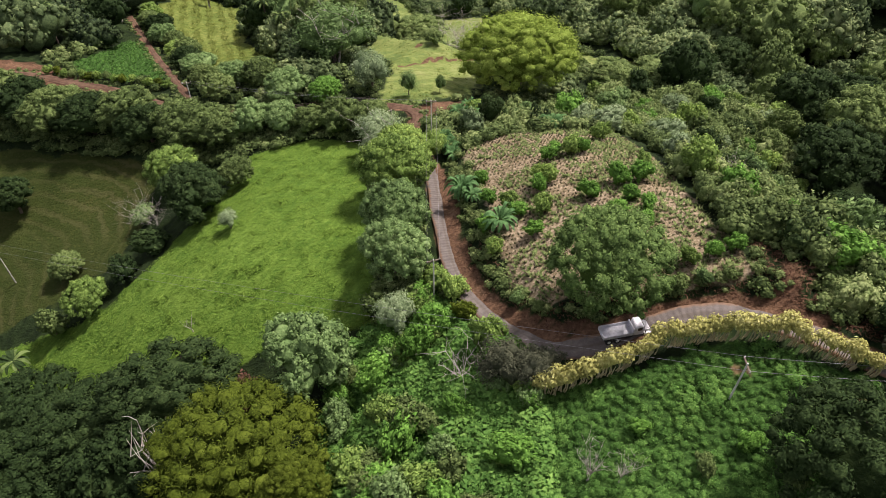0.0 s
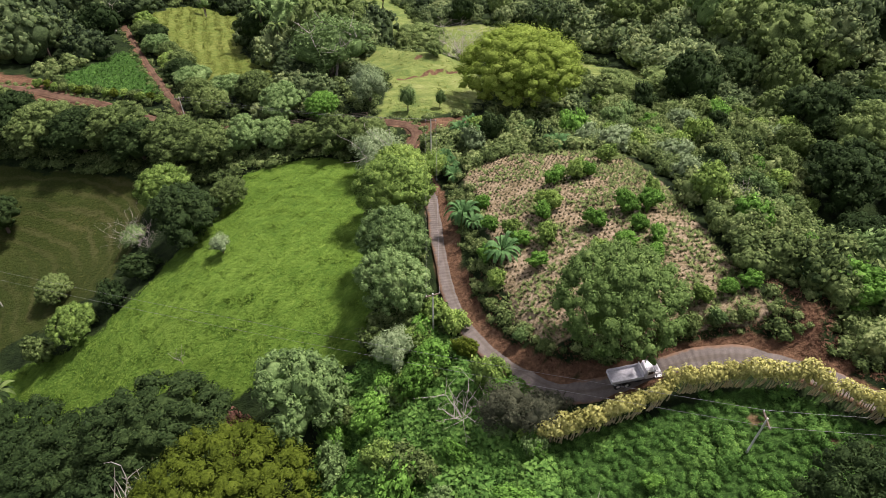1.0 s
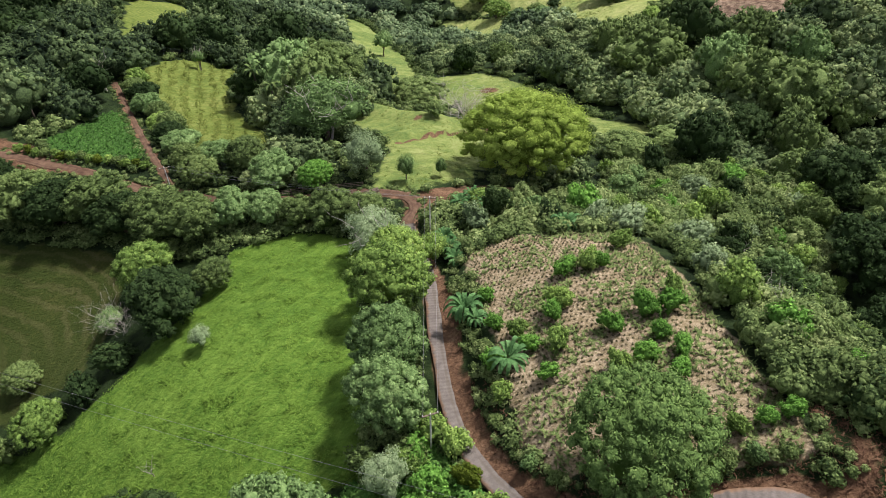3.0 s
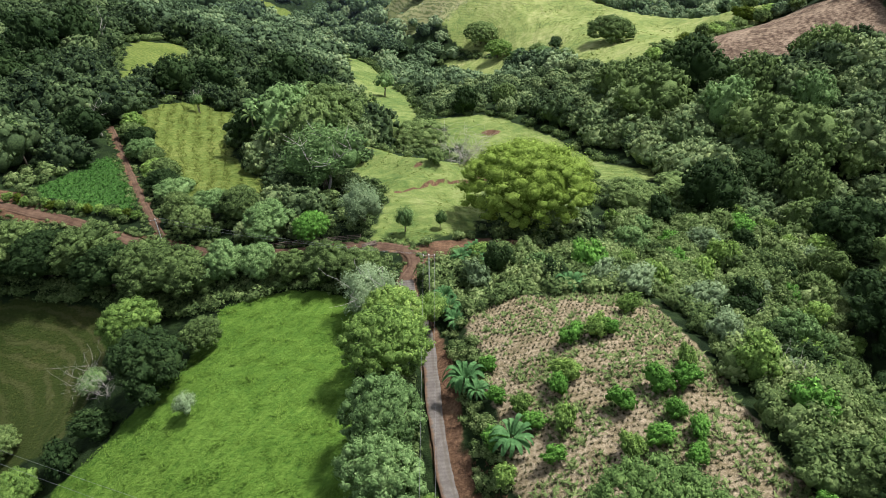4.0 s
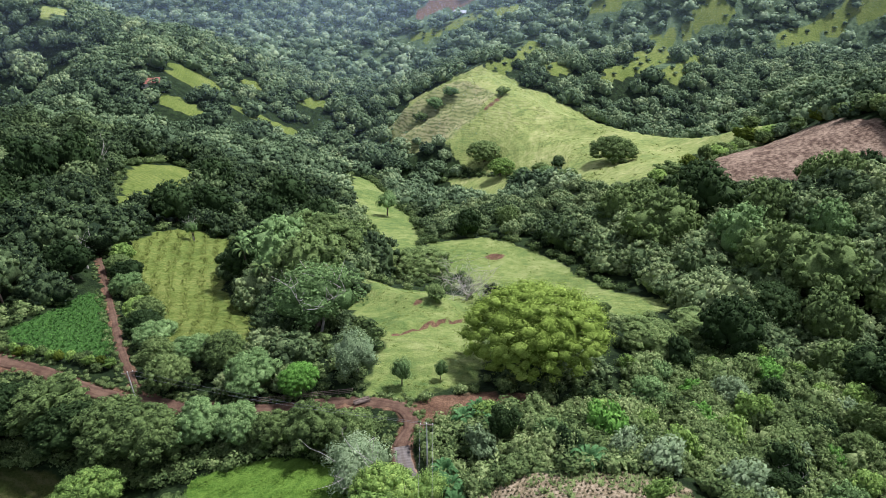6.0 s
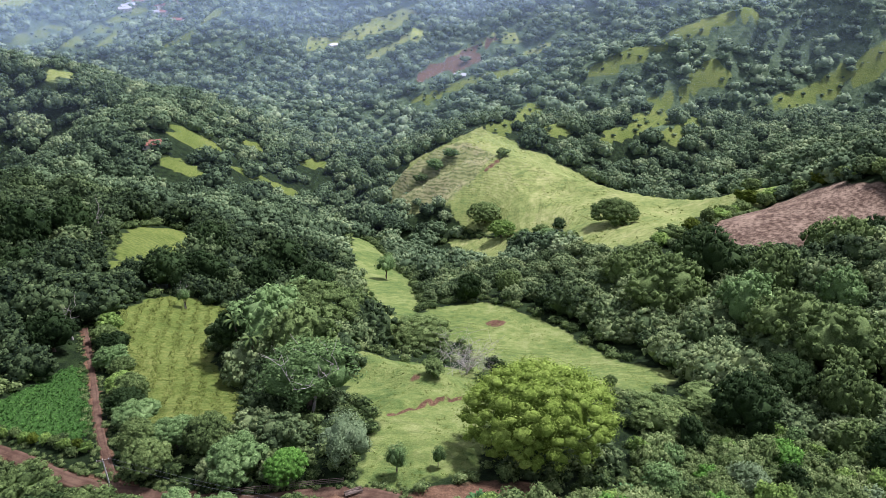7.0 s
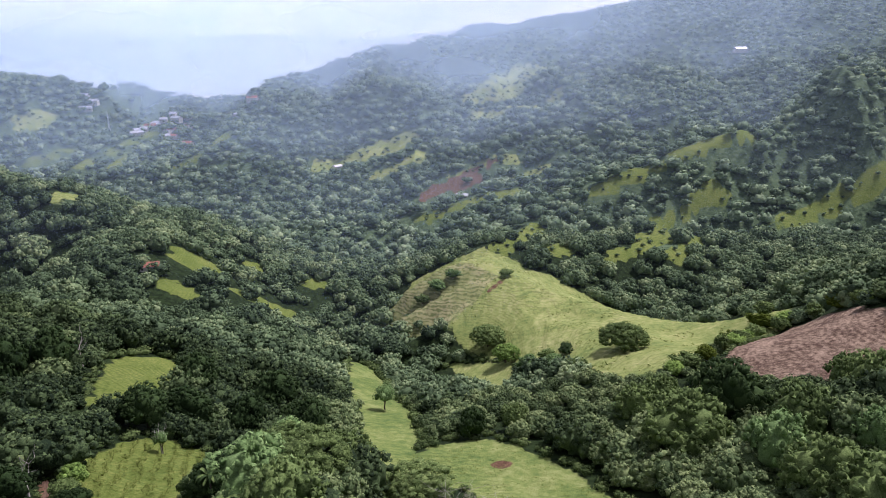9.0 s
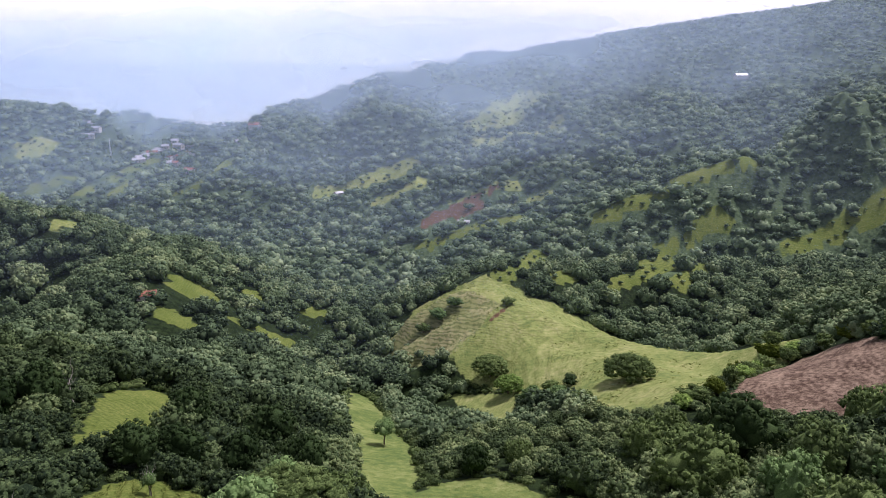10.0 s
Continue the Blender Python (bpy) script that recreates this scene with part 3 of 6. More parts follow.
def ribbon(name, line, width, mat, lift=0.12, across=7, camber=0.04, label="", start=0, end=None):
    """A paved strip draped along a line, with thickness and uneven edges."""
    c = resample(line, 0.6)[start:end]
    d = np.gradient(c, axis=0)
    d /= np.linalg.norm(d, axis=1)[:, None]
    side = np.stack([d[:, 1], -d[:, 0]], 1)
    zc = rough_land(c[:, 0], c[:, 1])
    zc = np.convolve(np.pad(zc, 4, "edge"), np.ones(9) / 9, "valid")
    rs = np.random.RandomState(5)
    wob = np.convolve(rs.normal(0, 0.12, len(c) + 4), np.ones(5) / 5, "valid")
    verts, faces = [], []
    offs = [-0.5, *np.linspace(-0.5, 0.5, across), 0.5]
    for j, o in enumerate(offs):
        q = c + side * (o * width + wob * np.sign(o))[:, None] if o else c
        drop = 0.35 if j in (0, len(offs) - 1) else 0
        verts.append(np.stack([q[:, 0], q[:, 1], zc + lift - drop + camber * (1 - (2 * o) ** 2)], 1))
    n = len(c)
    verts = np.concatenate(verts)
    for j in range(len(offs) - 1):
        a = np.arange(n - 1) + j * n
        faces.append(np.stack([a, a + n, a + n + 1, a + 1], 1))
    u = np.concatenate([np.full(n, o) for o in offs])
    along = np.tile(np.arange(n) * 0.6, len(offs))
    ob = mesh_object(name, verts, np.concatenate(faces), mat, None, True, {"across": u, "along": along})
    return tagged(ob, label, "road", kind="structure")


def road_material():
    """Old grey concrete with tyre tracks and ribbed grooves across."""
    m = Nodes("old_concrete", 0.85, 0.25)
    n, fine, wide = m.noise(0.9, 6.0, 0.65), m.noise(9.0, 4.0, 0.6), m.noise(0.22, 3.0)
    col = m.ramp(m.math("ADD", m.math("MULTIPLY", n, 0.6), m.math("MULTIPLY", fine, 0.35)), (0.25, (0.075, 0.063, 0.052)), (0.5, (0.145, 0.127, 0.108)), (0.75, (0.225, 0.203, 0.18)))
    u = m.math("ABSOLUTE", m.attr("across"))
    edge = m.step(m.math("ADD", u, m.math("MULTIPLY", m.math("SUBTRACT", n, 0.5), 0.5)), 0.34, 0.5)
    col = m.mix(edge, col, (0.20, 0.125, 0.075))
    centre = m.math("SUBTRACT", 1.0, m.step(m.math("ADD", u, m.math("MULTIPLY", m.math("SUBTRACT", wide, 0.5), 0.3)), 0.02, 0.10))
    col = m.mix(m.math("MULTIPLY", centre, 0.55), col, (0.10, 0.085, 0.06))
    m.colour(col)
    groove = m.math("SINE", m.math("MULTIPLY", m.attr("along"), 11.0))
    m.bump(m.math("ADD", m.math("MULTIPLY", groove, 0.6), fine), 0.5, 0.05)
    return m.mat


def dirt_material(name, a, b):
    m = Nodes(name, 0.95, 0.1)
    n, fine = m.noise(0.6, 6.0, 0.65), m.noise(5.0, 5.0, 0.7)
    u = m.math("ABSOLUTE", m.attr("across"))
    col = m.mix(m.step(m.math("ADD", m.math("MULTIPLY", n, 0.7), m.math("MULTIPLY", fine, 0.3)), 0.35, 0.65), a, b)
    rut = m.math("SUBTRACT", 1.0, m.step(m.math("ABSOLUTE", m.math("SUBTRACT", u, 0.24)), 0.02, 0.12))
    m.colour(m.mix(m.math("MULTIPLY", rut, 0.35), col, tuple(v * 0.6 for v in a)))
    m.bump(fine, 0.6, 0.12)
    return m.mat


ribbon("road", ROAD, 2.75, road_material(), label="narrow ribbed concrete lane climbing between red banks")
M["dirt"] = dirt_material("red_dirt", (0.075, 0.043, 0.027), (0.155, 0.1, 0.064))
ribbon("dirt_road", TRACK, 2.4, M["dirt"], 0.10, label="brown unpaved track along a hedge")
ribbon("dirt_lane", DIRT_LANE, 1.4, M["dirt"], 0.08, label="rutted red earth lane climbing a hillside")


# ---- plants ----
def thing(name, x, y, label, category, group="", z=None, turn=0.0, size=1.0, kind=""):
    ob = new(name)
    ob.empty_display_size = 0.3
    ob.matrix_basis = pose(x, y, float(rough_land(np.array([x]), np.array([y]))[0]) if z is None else z, 0, 0, turn) @ Matrix.Scale(size, 4)
    return tagged(ob, label, category, group, kind)


def part(name, bm, mat, parent, label="", smooth=False):
    me = bpy.data.meshes.new(name)
    if smooth:
        for f in bm.faces:
            f.smooth = True
    bm.to_mesh(me)
    bm.free()
    me.materials.append(mat)
    ob = new(name, me)
    ob.parent = parent
    if label:
        ob["label"] = label
    return ob


def tube(points, radii, sides=6):
    """Vertices and quads of a bent tapering tube."""
    p = np.array(points, float)
    d = np.gradient(p, axis=0)
    d /= np.maximum(np.linalg.norm(d, axis=1), 1e-9)[:, None]
    ref = np.where(np.abs(d[:, 2:3]) > 0.9, np.array([[1.0, 0, 0]]), np.array([[0, 0, 1.0]]))
    a = np.cross(d, ref)
    a /= np.linalg.norm(a, axis=1)[:, None]
    b = np.cross(d, a)
    ang = np.arange(sides) * 2 * np.pi / sides
    r = np.array(radii, float)[:, None, None]
    v = p[:, None] + r * (np.cos(ang)[None, :, None] * a[:, None] + np.sin(ang)[None, :, None] * b[:, None])
    v = v.reshape(-1, 3)
    f = []
    for i in range(len(p) - 1):
        for k in range(sides):
            f.append((i * sides + k, i * sides + (k + 1) % sides, (i + 1) * sides + (k + 1) % sides, (i + 1) * sides + k))
    return v, np.array(f)


def gather(pieces):
    """Join (verts, faces) pieces into one."""
    vs, fs, n = [], [], 0
    for v, f in pieces:
        vs.append(v), fs.append(np.asarray(f) + n)
        n += len(v)
    return np.concatenate(vs), np.concatenate(fs)


def limbs(rs, height_, spread, trunk_r, count=5, fork=0.35, wander=0.12, twigs=2, lean=0.0, joined=True):
    """Trunk and forked limbs as tubes, rooted a little below the ground."""
    pieces = []
    top = np.array([rs.normal(0, 0.05) + lean, rs.normal(0, 0.05), fork]) * height_
    pieces.append(tube([(0, 0, -0.4), top * 0.5 + np.append(rs.normal(0, 0.03, 2) * height_, 0), top], [trunk_r * 1.35, trunk_r, trunk_r * 0.8], 7))
    for k in range(count):
        a = 2 * np.pi * (k + rs.uniform(-0.3, 0.3)) / count
        end = np.array([math.cos(a) * spread * rs.uniform(0.6, 1), math.sin(a) * spread * rs.uniform(0.6, 1), height_ * rs.uniform(0.75, 1.0)])
        p = [top]
        for s in (0.33, 0.66, 1.0):
            p.append(top + (end - top) * np.array([s, s, s ** 0.8]) + rs.normal(0, wander * spread * 0.5, 3))
        pieces.append(tube(p, [trunk_r * 0.6, trunk_r * 0.42, trunk_r * 0.28, trunk_r * 0.1], 5))
        for q in range(twigs):
            base_ = p[1 + q % 3]
            tip = base_ + np.array([rs.normal(0, 0.35) * spread, rs.normal(0, 0.35) * spread, rs.uniform(0.05, 0.3) * height_])
            mid_ = (base_ + tip) / 2 + rs.normal(0, 0.06 * spread, 3)
            pieces.append(tube([base_, mid_, tip], [trunk_r * 0.25, trunk_r * 0.16, trunk_r * 0.05], 4))
    return gather(pieces) if joined else pieces


def ball(sub):
    bm = bmesh.new()
    bmesh.ops.create_icosphere(bm, subdivisions=sub, radius=1)
    v = np.array([q.co for q in bm.verts])
    f = np.array([[q.index for q in g.verts] for g in bm.faces])
    bm.free()
    return v, f


BALLS = {k: ball(k) for k in (1, 2)}


def crown_shape(seed, lobes=14, leaves=900, leaf=0.06, tall=0.8, droop=0.0, core=2, lobe_r=0.26, ragged=0.1, slim=0.55, boughs=0, single=False, jitter=0.42):
    """Foliage of a crown one metre wide standing on z = 0: lobes over a domed form, or over a few great boughs, each clad in small leaf
    sprays round a dark heart. Gives vertices, triangles and soft normals. single: one triangle a spray."""
    rs = np.random.RandomState(seed)

    def dome(count, r_mean, low):
        c, q = [], []
        for k in range(count):
            u = (k + 0.5) / count
            a = k * 2.39996 + rs.uniform(-0.4, 0.4)
            up = 1 - low * u
            ring = math.sqrt(max(0.0, 1 - up * up))
            r = r_mean * rs.uniform(0.72, 1.25) * (1.0 if up > 0 else 0.85)
            out = (0.5 - r * 0.8) * rs.uniform(1.16 - jitter, 1.16)
            c.append((math.cos(a) * ring * out, math.sin(a) * ring * out, tall * 0.5 + up * (tall * 0.5 - r * 0.75) * rs.uniform(0.85, 1.1)))
            q.append(r)
        return np.array(c), np.array(q)

    if boughs:
        big, big_r = dome(boughs, 0.8 / math.sqrt(boughs), 1.2)
        cen, rad, lie = [], [], []
        while len(cen) < lobes:
            k = rs.choice(boughs, p=big_r ** 2 / (big_r ** 2).sum())
            d = rs.normal(0, 1, 3) + np.array([0, 0, 0.5]) + 0.9 * (big[k] - np.array([0, 0, tall * 0.35])) / 0.4
            d /= np.linalg.norm(d)
            p = big[k] + d * big_r[k] * 0.92
            r = lobe_r * rs.uniform(0.65, 1.3)
            if (np.linalg.norm(p - big, axis=1) > big_r * 0.8).all() and all(np.linalg.norm(p - c) > 0.45 * (r + q) for c, q in zip(cen[-60:], rad[-60:])) or rs.uniform() < 0.02:
                cen.append(p), rad.append(r), lie.append(d)
        cen, rad, lie = np.array(cen), np.array(rad), np.array(lie)
    else:
        cen, rad = dome(lobes, lobe_r, 1.35)
        lie = cen - np.array([0, 0, tall * 0.35])
        lie = lie / np.maximum(np.linalg.norm(lie, axis=1), 1e-6)[:, None]
    pieces = []
    bv, bf = BALLS[1]
    if core == 2:
        for c, r in zip(cen, rad):
            pieces.append((bv * r * 0.7 + c + rs.normal(0, 0.16 * r, bv.shape), bf))
    hearts = len(pieces)
    if boughs:
        for c, r in zip(big, big_r):
            pieces.append((bv * r * 0.8 + c + rs.normal(0, 0.1 * r, bv.shape), bf))
    v0, f0 = BALLS[core if core < 2 else 1]
    pieces.append((v0 * np.array([0.36, 0.36, tall * 0.36]) + np.array([0, 0, tall * 0.5]) + rs.normal(0, 0.02, v0.shape), f0))
    share = rs.choice(lobes, leaves * 2, p=rad ** 2 / (rad ** 2).sum())
    n = rs.normal(0, 1, (leaves * 2, 3))
    n /= np.linalg.norm(n, axis=1)[:, None]
    n[:, 2] = np.where(n[:, 2] < -0.35, -n[:, 2], n[:, 2])
    p = cen[share] + n * (rad[share] * rs.normal(1.0, ragged, leaves * 2))[:, None]
    d = np.linalg.norm(p[:, None] - cen[None], axis=2) / rad[None]
    d[np.arange(len(p)), share] = 9
    keep = np.where(d.min(axis=1) > 0.86)[0][:leaves]
    p, n, lie_n = p[keep], n[keep], lie[share[keep]]
    mid = np.array([0, 0, tall * 0.35])
    away = p - mid
    away /= np.linalg.norm(away, axis=1)[:, None]
    t = rs.normal(0, 1, p.shape) + np.array([0, 0, -droop * 3])
    nn = n + rs.normal(0, 0.3, n.shape) + np.array([0, 0, 0.15])
    nn /= np.linalg.norm(nn, axis=1)[:, None]
    t -= nn * (t * nn).sum(1)[:, None]
    t /= np.linalg.norm(t, axis=1)[:, None]
    b = np.cross(nn, t)
    s = leaf * rs.uniform(0.6, 1.4, len(p))[:, None]
    bend = nn * s * 0.25
    if single:
        q = np.stack([p - t * s, p + t * s * 0.4 - b * s * slim * 1.5 + bend, p + t * s * 0.3 + b * s * slim * 1.5 + bend], 1).reshape(-1, 3)
        tri = np.arange(len(p) * 3).reshape(-1, 3)
    else:
        q = np.stack([p - t * s, p + b * s * slim + bend, p + t * s, p - b * s * slim + bend], 1).reshape(-1, 3)
        i = np.arange(len(p)) * 4
        tri = np.concatenate([np.stack([i, i + 2, i + 1], 1), np.stack([i, i + 3, i + 2], 1)])
    soft_n = n * 1.0 + lie_n * 0.3 + away * 0.1 + rs.normal(0, 0.25, n.shape)
    soft_n /= np.linalg.norm(soft_n, axis=1)[:, None]
    heart = sum(len(v) for v, _ in pieces)
    core_n = []
    for k, (v, _) in enumerate(pieces):
        c = v - v.mean(axis=0)
        c = c / np.maximum(np.linalg.norm(c, axis=1), 1e-6)[:, None] + (lie[k] * 0.4 if k < hearts else 0)
        core_n.append(c / np.maximum(np.linalg.norm(c, axis=1), 1e-6)[:, None])
    verts, faces = gather(pieces + [(q, tri)])
    return verts, faces, np.concatenate(core_n + [np.repeat(soft_n, 3 if single else 4, axis=0)])


CROWNS = {}


def crown_mesh(kind, mat, seed, **shape):
    key = (kind, mat, seed)
    if key not in CROWNS:
        v, f, n = crown_shape(seed, **shape)
        ob = mesh_object("crown", v, f, M[mat], None, True, None, "", n)
        CROWNS[key] = ob.data
        bpy.data.objects.remove(ob)
    return CROWNS[key]


TRUNKS = {}


def trunk_mesh(mat, seed):
    key = (mat, seed)
    if key not in TRUNKS:
        rs = np.random.RandomState(seed + 50)
        v, f = limbs(rs, 0.75, 0.3, 0.035, 5)
        ob = mesh_object("trunk", v, f, M[mat], None, True)
        TRUNKS[key] = ob.data
        bpy.data.objects.remove(ob)
    return TRUNKS[key]


SHAPES = {
    "broad": dict(lobes=130, leaves=3800, leaf=0.019, tall=0.85, lobe_r=0.058, boughs=13, ragged=0.12),
    "dome": dict(lobes=150, leaves=5200, leaf=0.0155, tall=0.8, lobe_r=0.07, jitter=0.28, ragged=0.12),
    "open": dict(lobes=46, leaves=2600, leaf=0.021, tall=0.9, lobe_r=0.1, boughs=12, ragged=0.3, core=1),
    "weep": dict(lobes=260, leaves=15000, leaf=0.0105, tall=0.85, lobe_r=0.06, jitter=0.3, ragged=0.3, droop=0.35, slim=0.35),
    "great": dict(lobes=230, leaves=11000, leaf=0.011, tall=0.8, lobe_r=0.056, jitter=0.24, ragged=0.12),
    "wood": dict(lobes=100, leaves=900, leaf=0.026, tall=0.85, lobe_r=0.06, boughs=10, ragged=0.14, single=True),
    "bush": dict(lobes=34, leaves=820, leaf=0.045, tall=0.8, lobe_r=0.1, boughs=8, ragged=0.34),
}


def tree(name, x, y, width, tall, shape="broad", leaf="mid", clear=0.25, label="", group="", seed=0, bark="bark", category="tree"):
    """A tree: trunk with limbs, and a crown. clear: share of its height that is bare stem."""
    ob = thing(name, x, y, label, category, group, turn=(x * 37 + y * 91) % 360)
    crown = new("crown", crown_mesh(shape, "leaf_" + leaf, seed, **SHAPES[shape]))
    crown.parent = ob
    wide = 1 + (0.24 if shape == "bush" else 0.1) * math.sin(x * 12.9 + y * 78.2)
    crown.matrix_basis = Matrix.Translation((0, 0, tall * clear)) @ Matrix.Diagonal((width * wide, width / wide, tall * (1 - clear) / SHAPES[shape]["tall"], 1))
    trunk = new("trunk", trunk_mesh(bark, seed))
    trunk.parent = ob
    trunk.matrix_basis = Matrix.Diagonal((width, width, tall * 1.05, 1))
    return ob


def stand(name, xs, ys, widths, talls, template, mat, label, category, sink=0.0, tints=None, seed=0, up=None):
    """Many plants that nobody could count, in one mesh: copies of template (verts, faces), turned and scaled."""
    v, f = template[:2]
    n, k = len(xs), len(v)
    rs = np.random.RandomState(seed)
    a = rs.uniform(0, 2 * np.pi, n)
    z = rough_land(xs, ys) if up is None else up
    c, s = np.cos(a)[:, None], np.sin(a)[:, None]
    w, h = widths[:, None], talls[:, None]
    out = np.stack([(v[None, :, 0] * c - v[None, :, 1] * s) * w + xs[:, None], (v[None, :, 0] * s + v[None, :, 1] * c) * w + ys[:, None], v[None, :, 2] * h + (z - sink * talls)[:, None]], 2).reshape(-1, 3)
    faces = (f[None] + (np.arange(n) * k)[:, None, None]).reshape(-1, f.shape[1])
    tint = np.repeat(rs.uniform(0, 1, n) if tints is None else tints, k)
    normals = None
    if len(template) > 2:
        g = template[2]
        normals = np.stack([g[None, :, 0] * c - g[None, :, 1] * s, g[None, :, 0] * s + g[None, :, 1] * c, np.broadcast_to(g[None, :, 2], (n, k))], 2).reshape(-1, 3)
    return tagged(mesh_object(name, out, faces, M[mat], None, normals is not None, {"tint": tint}, "", normals), label, category, kind="stuff")


def scatter(x0, x1, y0, y1, step, seed, keep):
    """Jittered places in a rectangle at which keep(x, y) holds."""
    rs = np.random.RandomState(seed)
    xs, ys = np.meshgrid(np.arange(x0, x1, step), np.arange(y0, y1, step))
    xs = xs + np.where(np.arange(xs.shape[0]) % 2, step / 2, 0)[:, None]
    xs = (xs + rs.uniform(-0.38, 0.38, xs.shape) * step).ravel()
    ys = (ys + rs.uniform(-0.38, 0.38, ys.shape) * step).ravel()
    k = keep(xs, ys)
    return xs[k], ys[k]


LOW_SCRUB = [(-25, 172), (3, 148), (30, 134), (64, 166), (62, 196), (40, 202), (0, 225), (-16, 216)]
CLEAR = [MEADOW, SHADED_FIELD, CROP_FIELD, HILL_PASTURE, GARDEN, LAWN_A, LAWN_B, LANE, GLADE, HILL_GRASS, PLOUGH, CLEARING_L, RED_LOT, TRACK_LOT]


def before_clearing(x, y):
    """1 where tall trees would stand right in front of a clearing, 0 elsewhere."""
    out = np.zeros(x.shape)
    for p in (HILL_PASTURE, LAWN_A, LAWN_B, LANE, GLADE, HILL_GRASS, PLOUGH, CLEARING_L, GARDEN):
        for d, w in ((5, 1.0), (10, 1.0), (16, 0.8), (23, 0.5)):
            out = np.maximum(out, w * inside(p, x, y + d))
    return out


def wooded(x, y, margin=2.0):
    ok = np.ones(x.shape, bool)
    for p in CLEAR:
        ok &= ~inside(p, x, y)
        for a in range(4):
            ok &= ~inside(p, x + margin * math.cos(a * 1.571), y + margin * math.sin(a * 1.571))
    for line, w in ((ROAD, 3.5), (TRACK, 4.0), (DIRT_LANE, 3.0)):
        ok &= near_line(line, x, y) > w
    ok &= ~inside(LOW_SCRUB, x, y) & ~inside(GLADE, x, y + 9) & ~inside(GLADE, x, y + 18)
    thin = 0.4 + 0.9 * np.clip(fbm(x, y, 23, 35), 0, 1)
    for d in (0, 8):
        ok &= (spur_grass(x, y + d) < thin) & (strip_grass(x, y + d) < thin)
    for d in (0, 9, 17):
        ok &= spots(FAR_PASTURES + FAR_SOIL, x, y + d) < 0.35 + 0.9 * np.clip(fbm(x, y, 37, 23), 0, 1)
    return ok


# ---- woods ----
def in_view(x, y, reach=0.68, extra=26):
    return np.abs(x) < (y - 10) * reach + extra


WOOD_TEMPLATES = [crown_shape(200 + k, 84, 560, 0.026, 0.78, lobe_r=0.062, ragged=0.14, boughs=8 + 2 * k, single=True) for k in range(4)]
FAR_TEMPLATES = [crown_shape(220 + k, 36, 150, 0.042, 0.76, lobe_r=0.09, ragged=0.12, boughs=7, single=True) for k in range(3)]
DISTANT = [crown_shape(230 + k, 7, 16, 0.11, 0.75, lobe_r=0.21, ragged=0.12, single=True) for k in range(2)]
FARTHEST = crown_shape(236, 5, 8, 0.16, 0.75, core=1, lobe_r=0.28, ragged=0.08, single=True)
THICKET = [crown_shape(240 + k, 20, 420, 0.046, 0.8, lobe_r=0.14, ragged=0.3, boughs=5, single=True) for k in range(3)]

KNOLL = [(28, 118), (2, 113), (0.5, 97), (8, 96), (20, 95), (30.4, 93), (31, 70), (32.4, 56), (38.5, 52), (39.5, 46), (44, 39.5), (56, 34), (58, 60), (62, 90), (72, 120), (74, 150), (60, 152), (34, 140)]
rsw = np.random.RandomState(9)


def wood_keep(x, y):
    return wooded(x, y, 3.2) & in_view(x, y) & ~inside(KNOLL, x, y) & (rsw.uniform(0, 1, x.shape) < 0.96)


wx, wy = scatter(-260, 260, 124, 330, 8.8, 1, wood_keep)
big = np.clip(0.5 + 0.5 * fbm(wx, wy, 34, 71), 0, 1)
sizes = (8.0 + 7.0 * big + rsw.uniform(-2.0, 6.0, len(wx)) * (0.4 + big)) * (1 - 0.5 * before_clearing(wx, wy)) * np.clip(0.55 + (wy - 124) / 90, 0.55, 1) * np.where((wx > -20) & (wx < 130) & (wy > 262), 0.72, np.where((wx > 25) & (wy > 185), 1.15, 1.0))
single = (np.arange(len(wx)) % 6 == 0) & (wy < 275)
for i in np.where(single)[0]:
    # west of -45 mostly dark leaves: cloud shade put into leaf colour
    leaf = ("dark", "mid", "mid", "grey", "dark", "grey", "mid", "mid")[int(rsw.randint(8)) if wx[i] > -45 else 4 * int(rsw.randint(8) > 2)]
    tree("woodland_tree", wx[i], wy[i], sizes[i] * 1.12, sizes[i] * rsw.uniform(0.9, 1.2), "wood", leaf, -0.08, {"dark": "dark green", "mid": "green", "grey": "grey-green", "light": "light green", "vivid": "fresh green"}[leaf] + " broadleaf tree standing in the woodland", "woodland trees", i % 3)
for k, tpl in enumerate(WOOD_TEMPLATES):
    s = (np.arange(len(wx)) % 4 == k) & ~single
    # tint drops in the west and rises eastward: shade and light in leaf colour
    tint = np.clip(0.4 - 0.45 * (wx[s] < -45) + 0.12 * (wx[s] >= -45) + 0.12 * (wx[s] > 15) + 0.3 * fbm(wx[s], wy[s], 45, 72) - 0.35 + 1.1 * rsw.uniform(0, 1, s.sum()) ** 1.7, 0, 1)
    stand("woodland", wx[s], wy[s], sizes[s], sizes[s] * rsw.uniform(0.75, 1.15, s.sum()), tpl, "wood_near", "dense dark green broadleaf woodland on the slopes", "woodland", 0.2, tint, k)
wx, wy = scatter(-480, 480, 330, 640, 10.2, 2, wood_keep)
sizes = rsw.uniform(8.0, 18.0, len(wx)) * (1 - 0.45 * before_clearing(wx, wy))
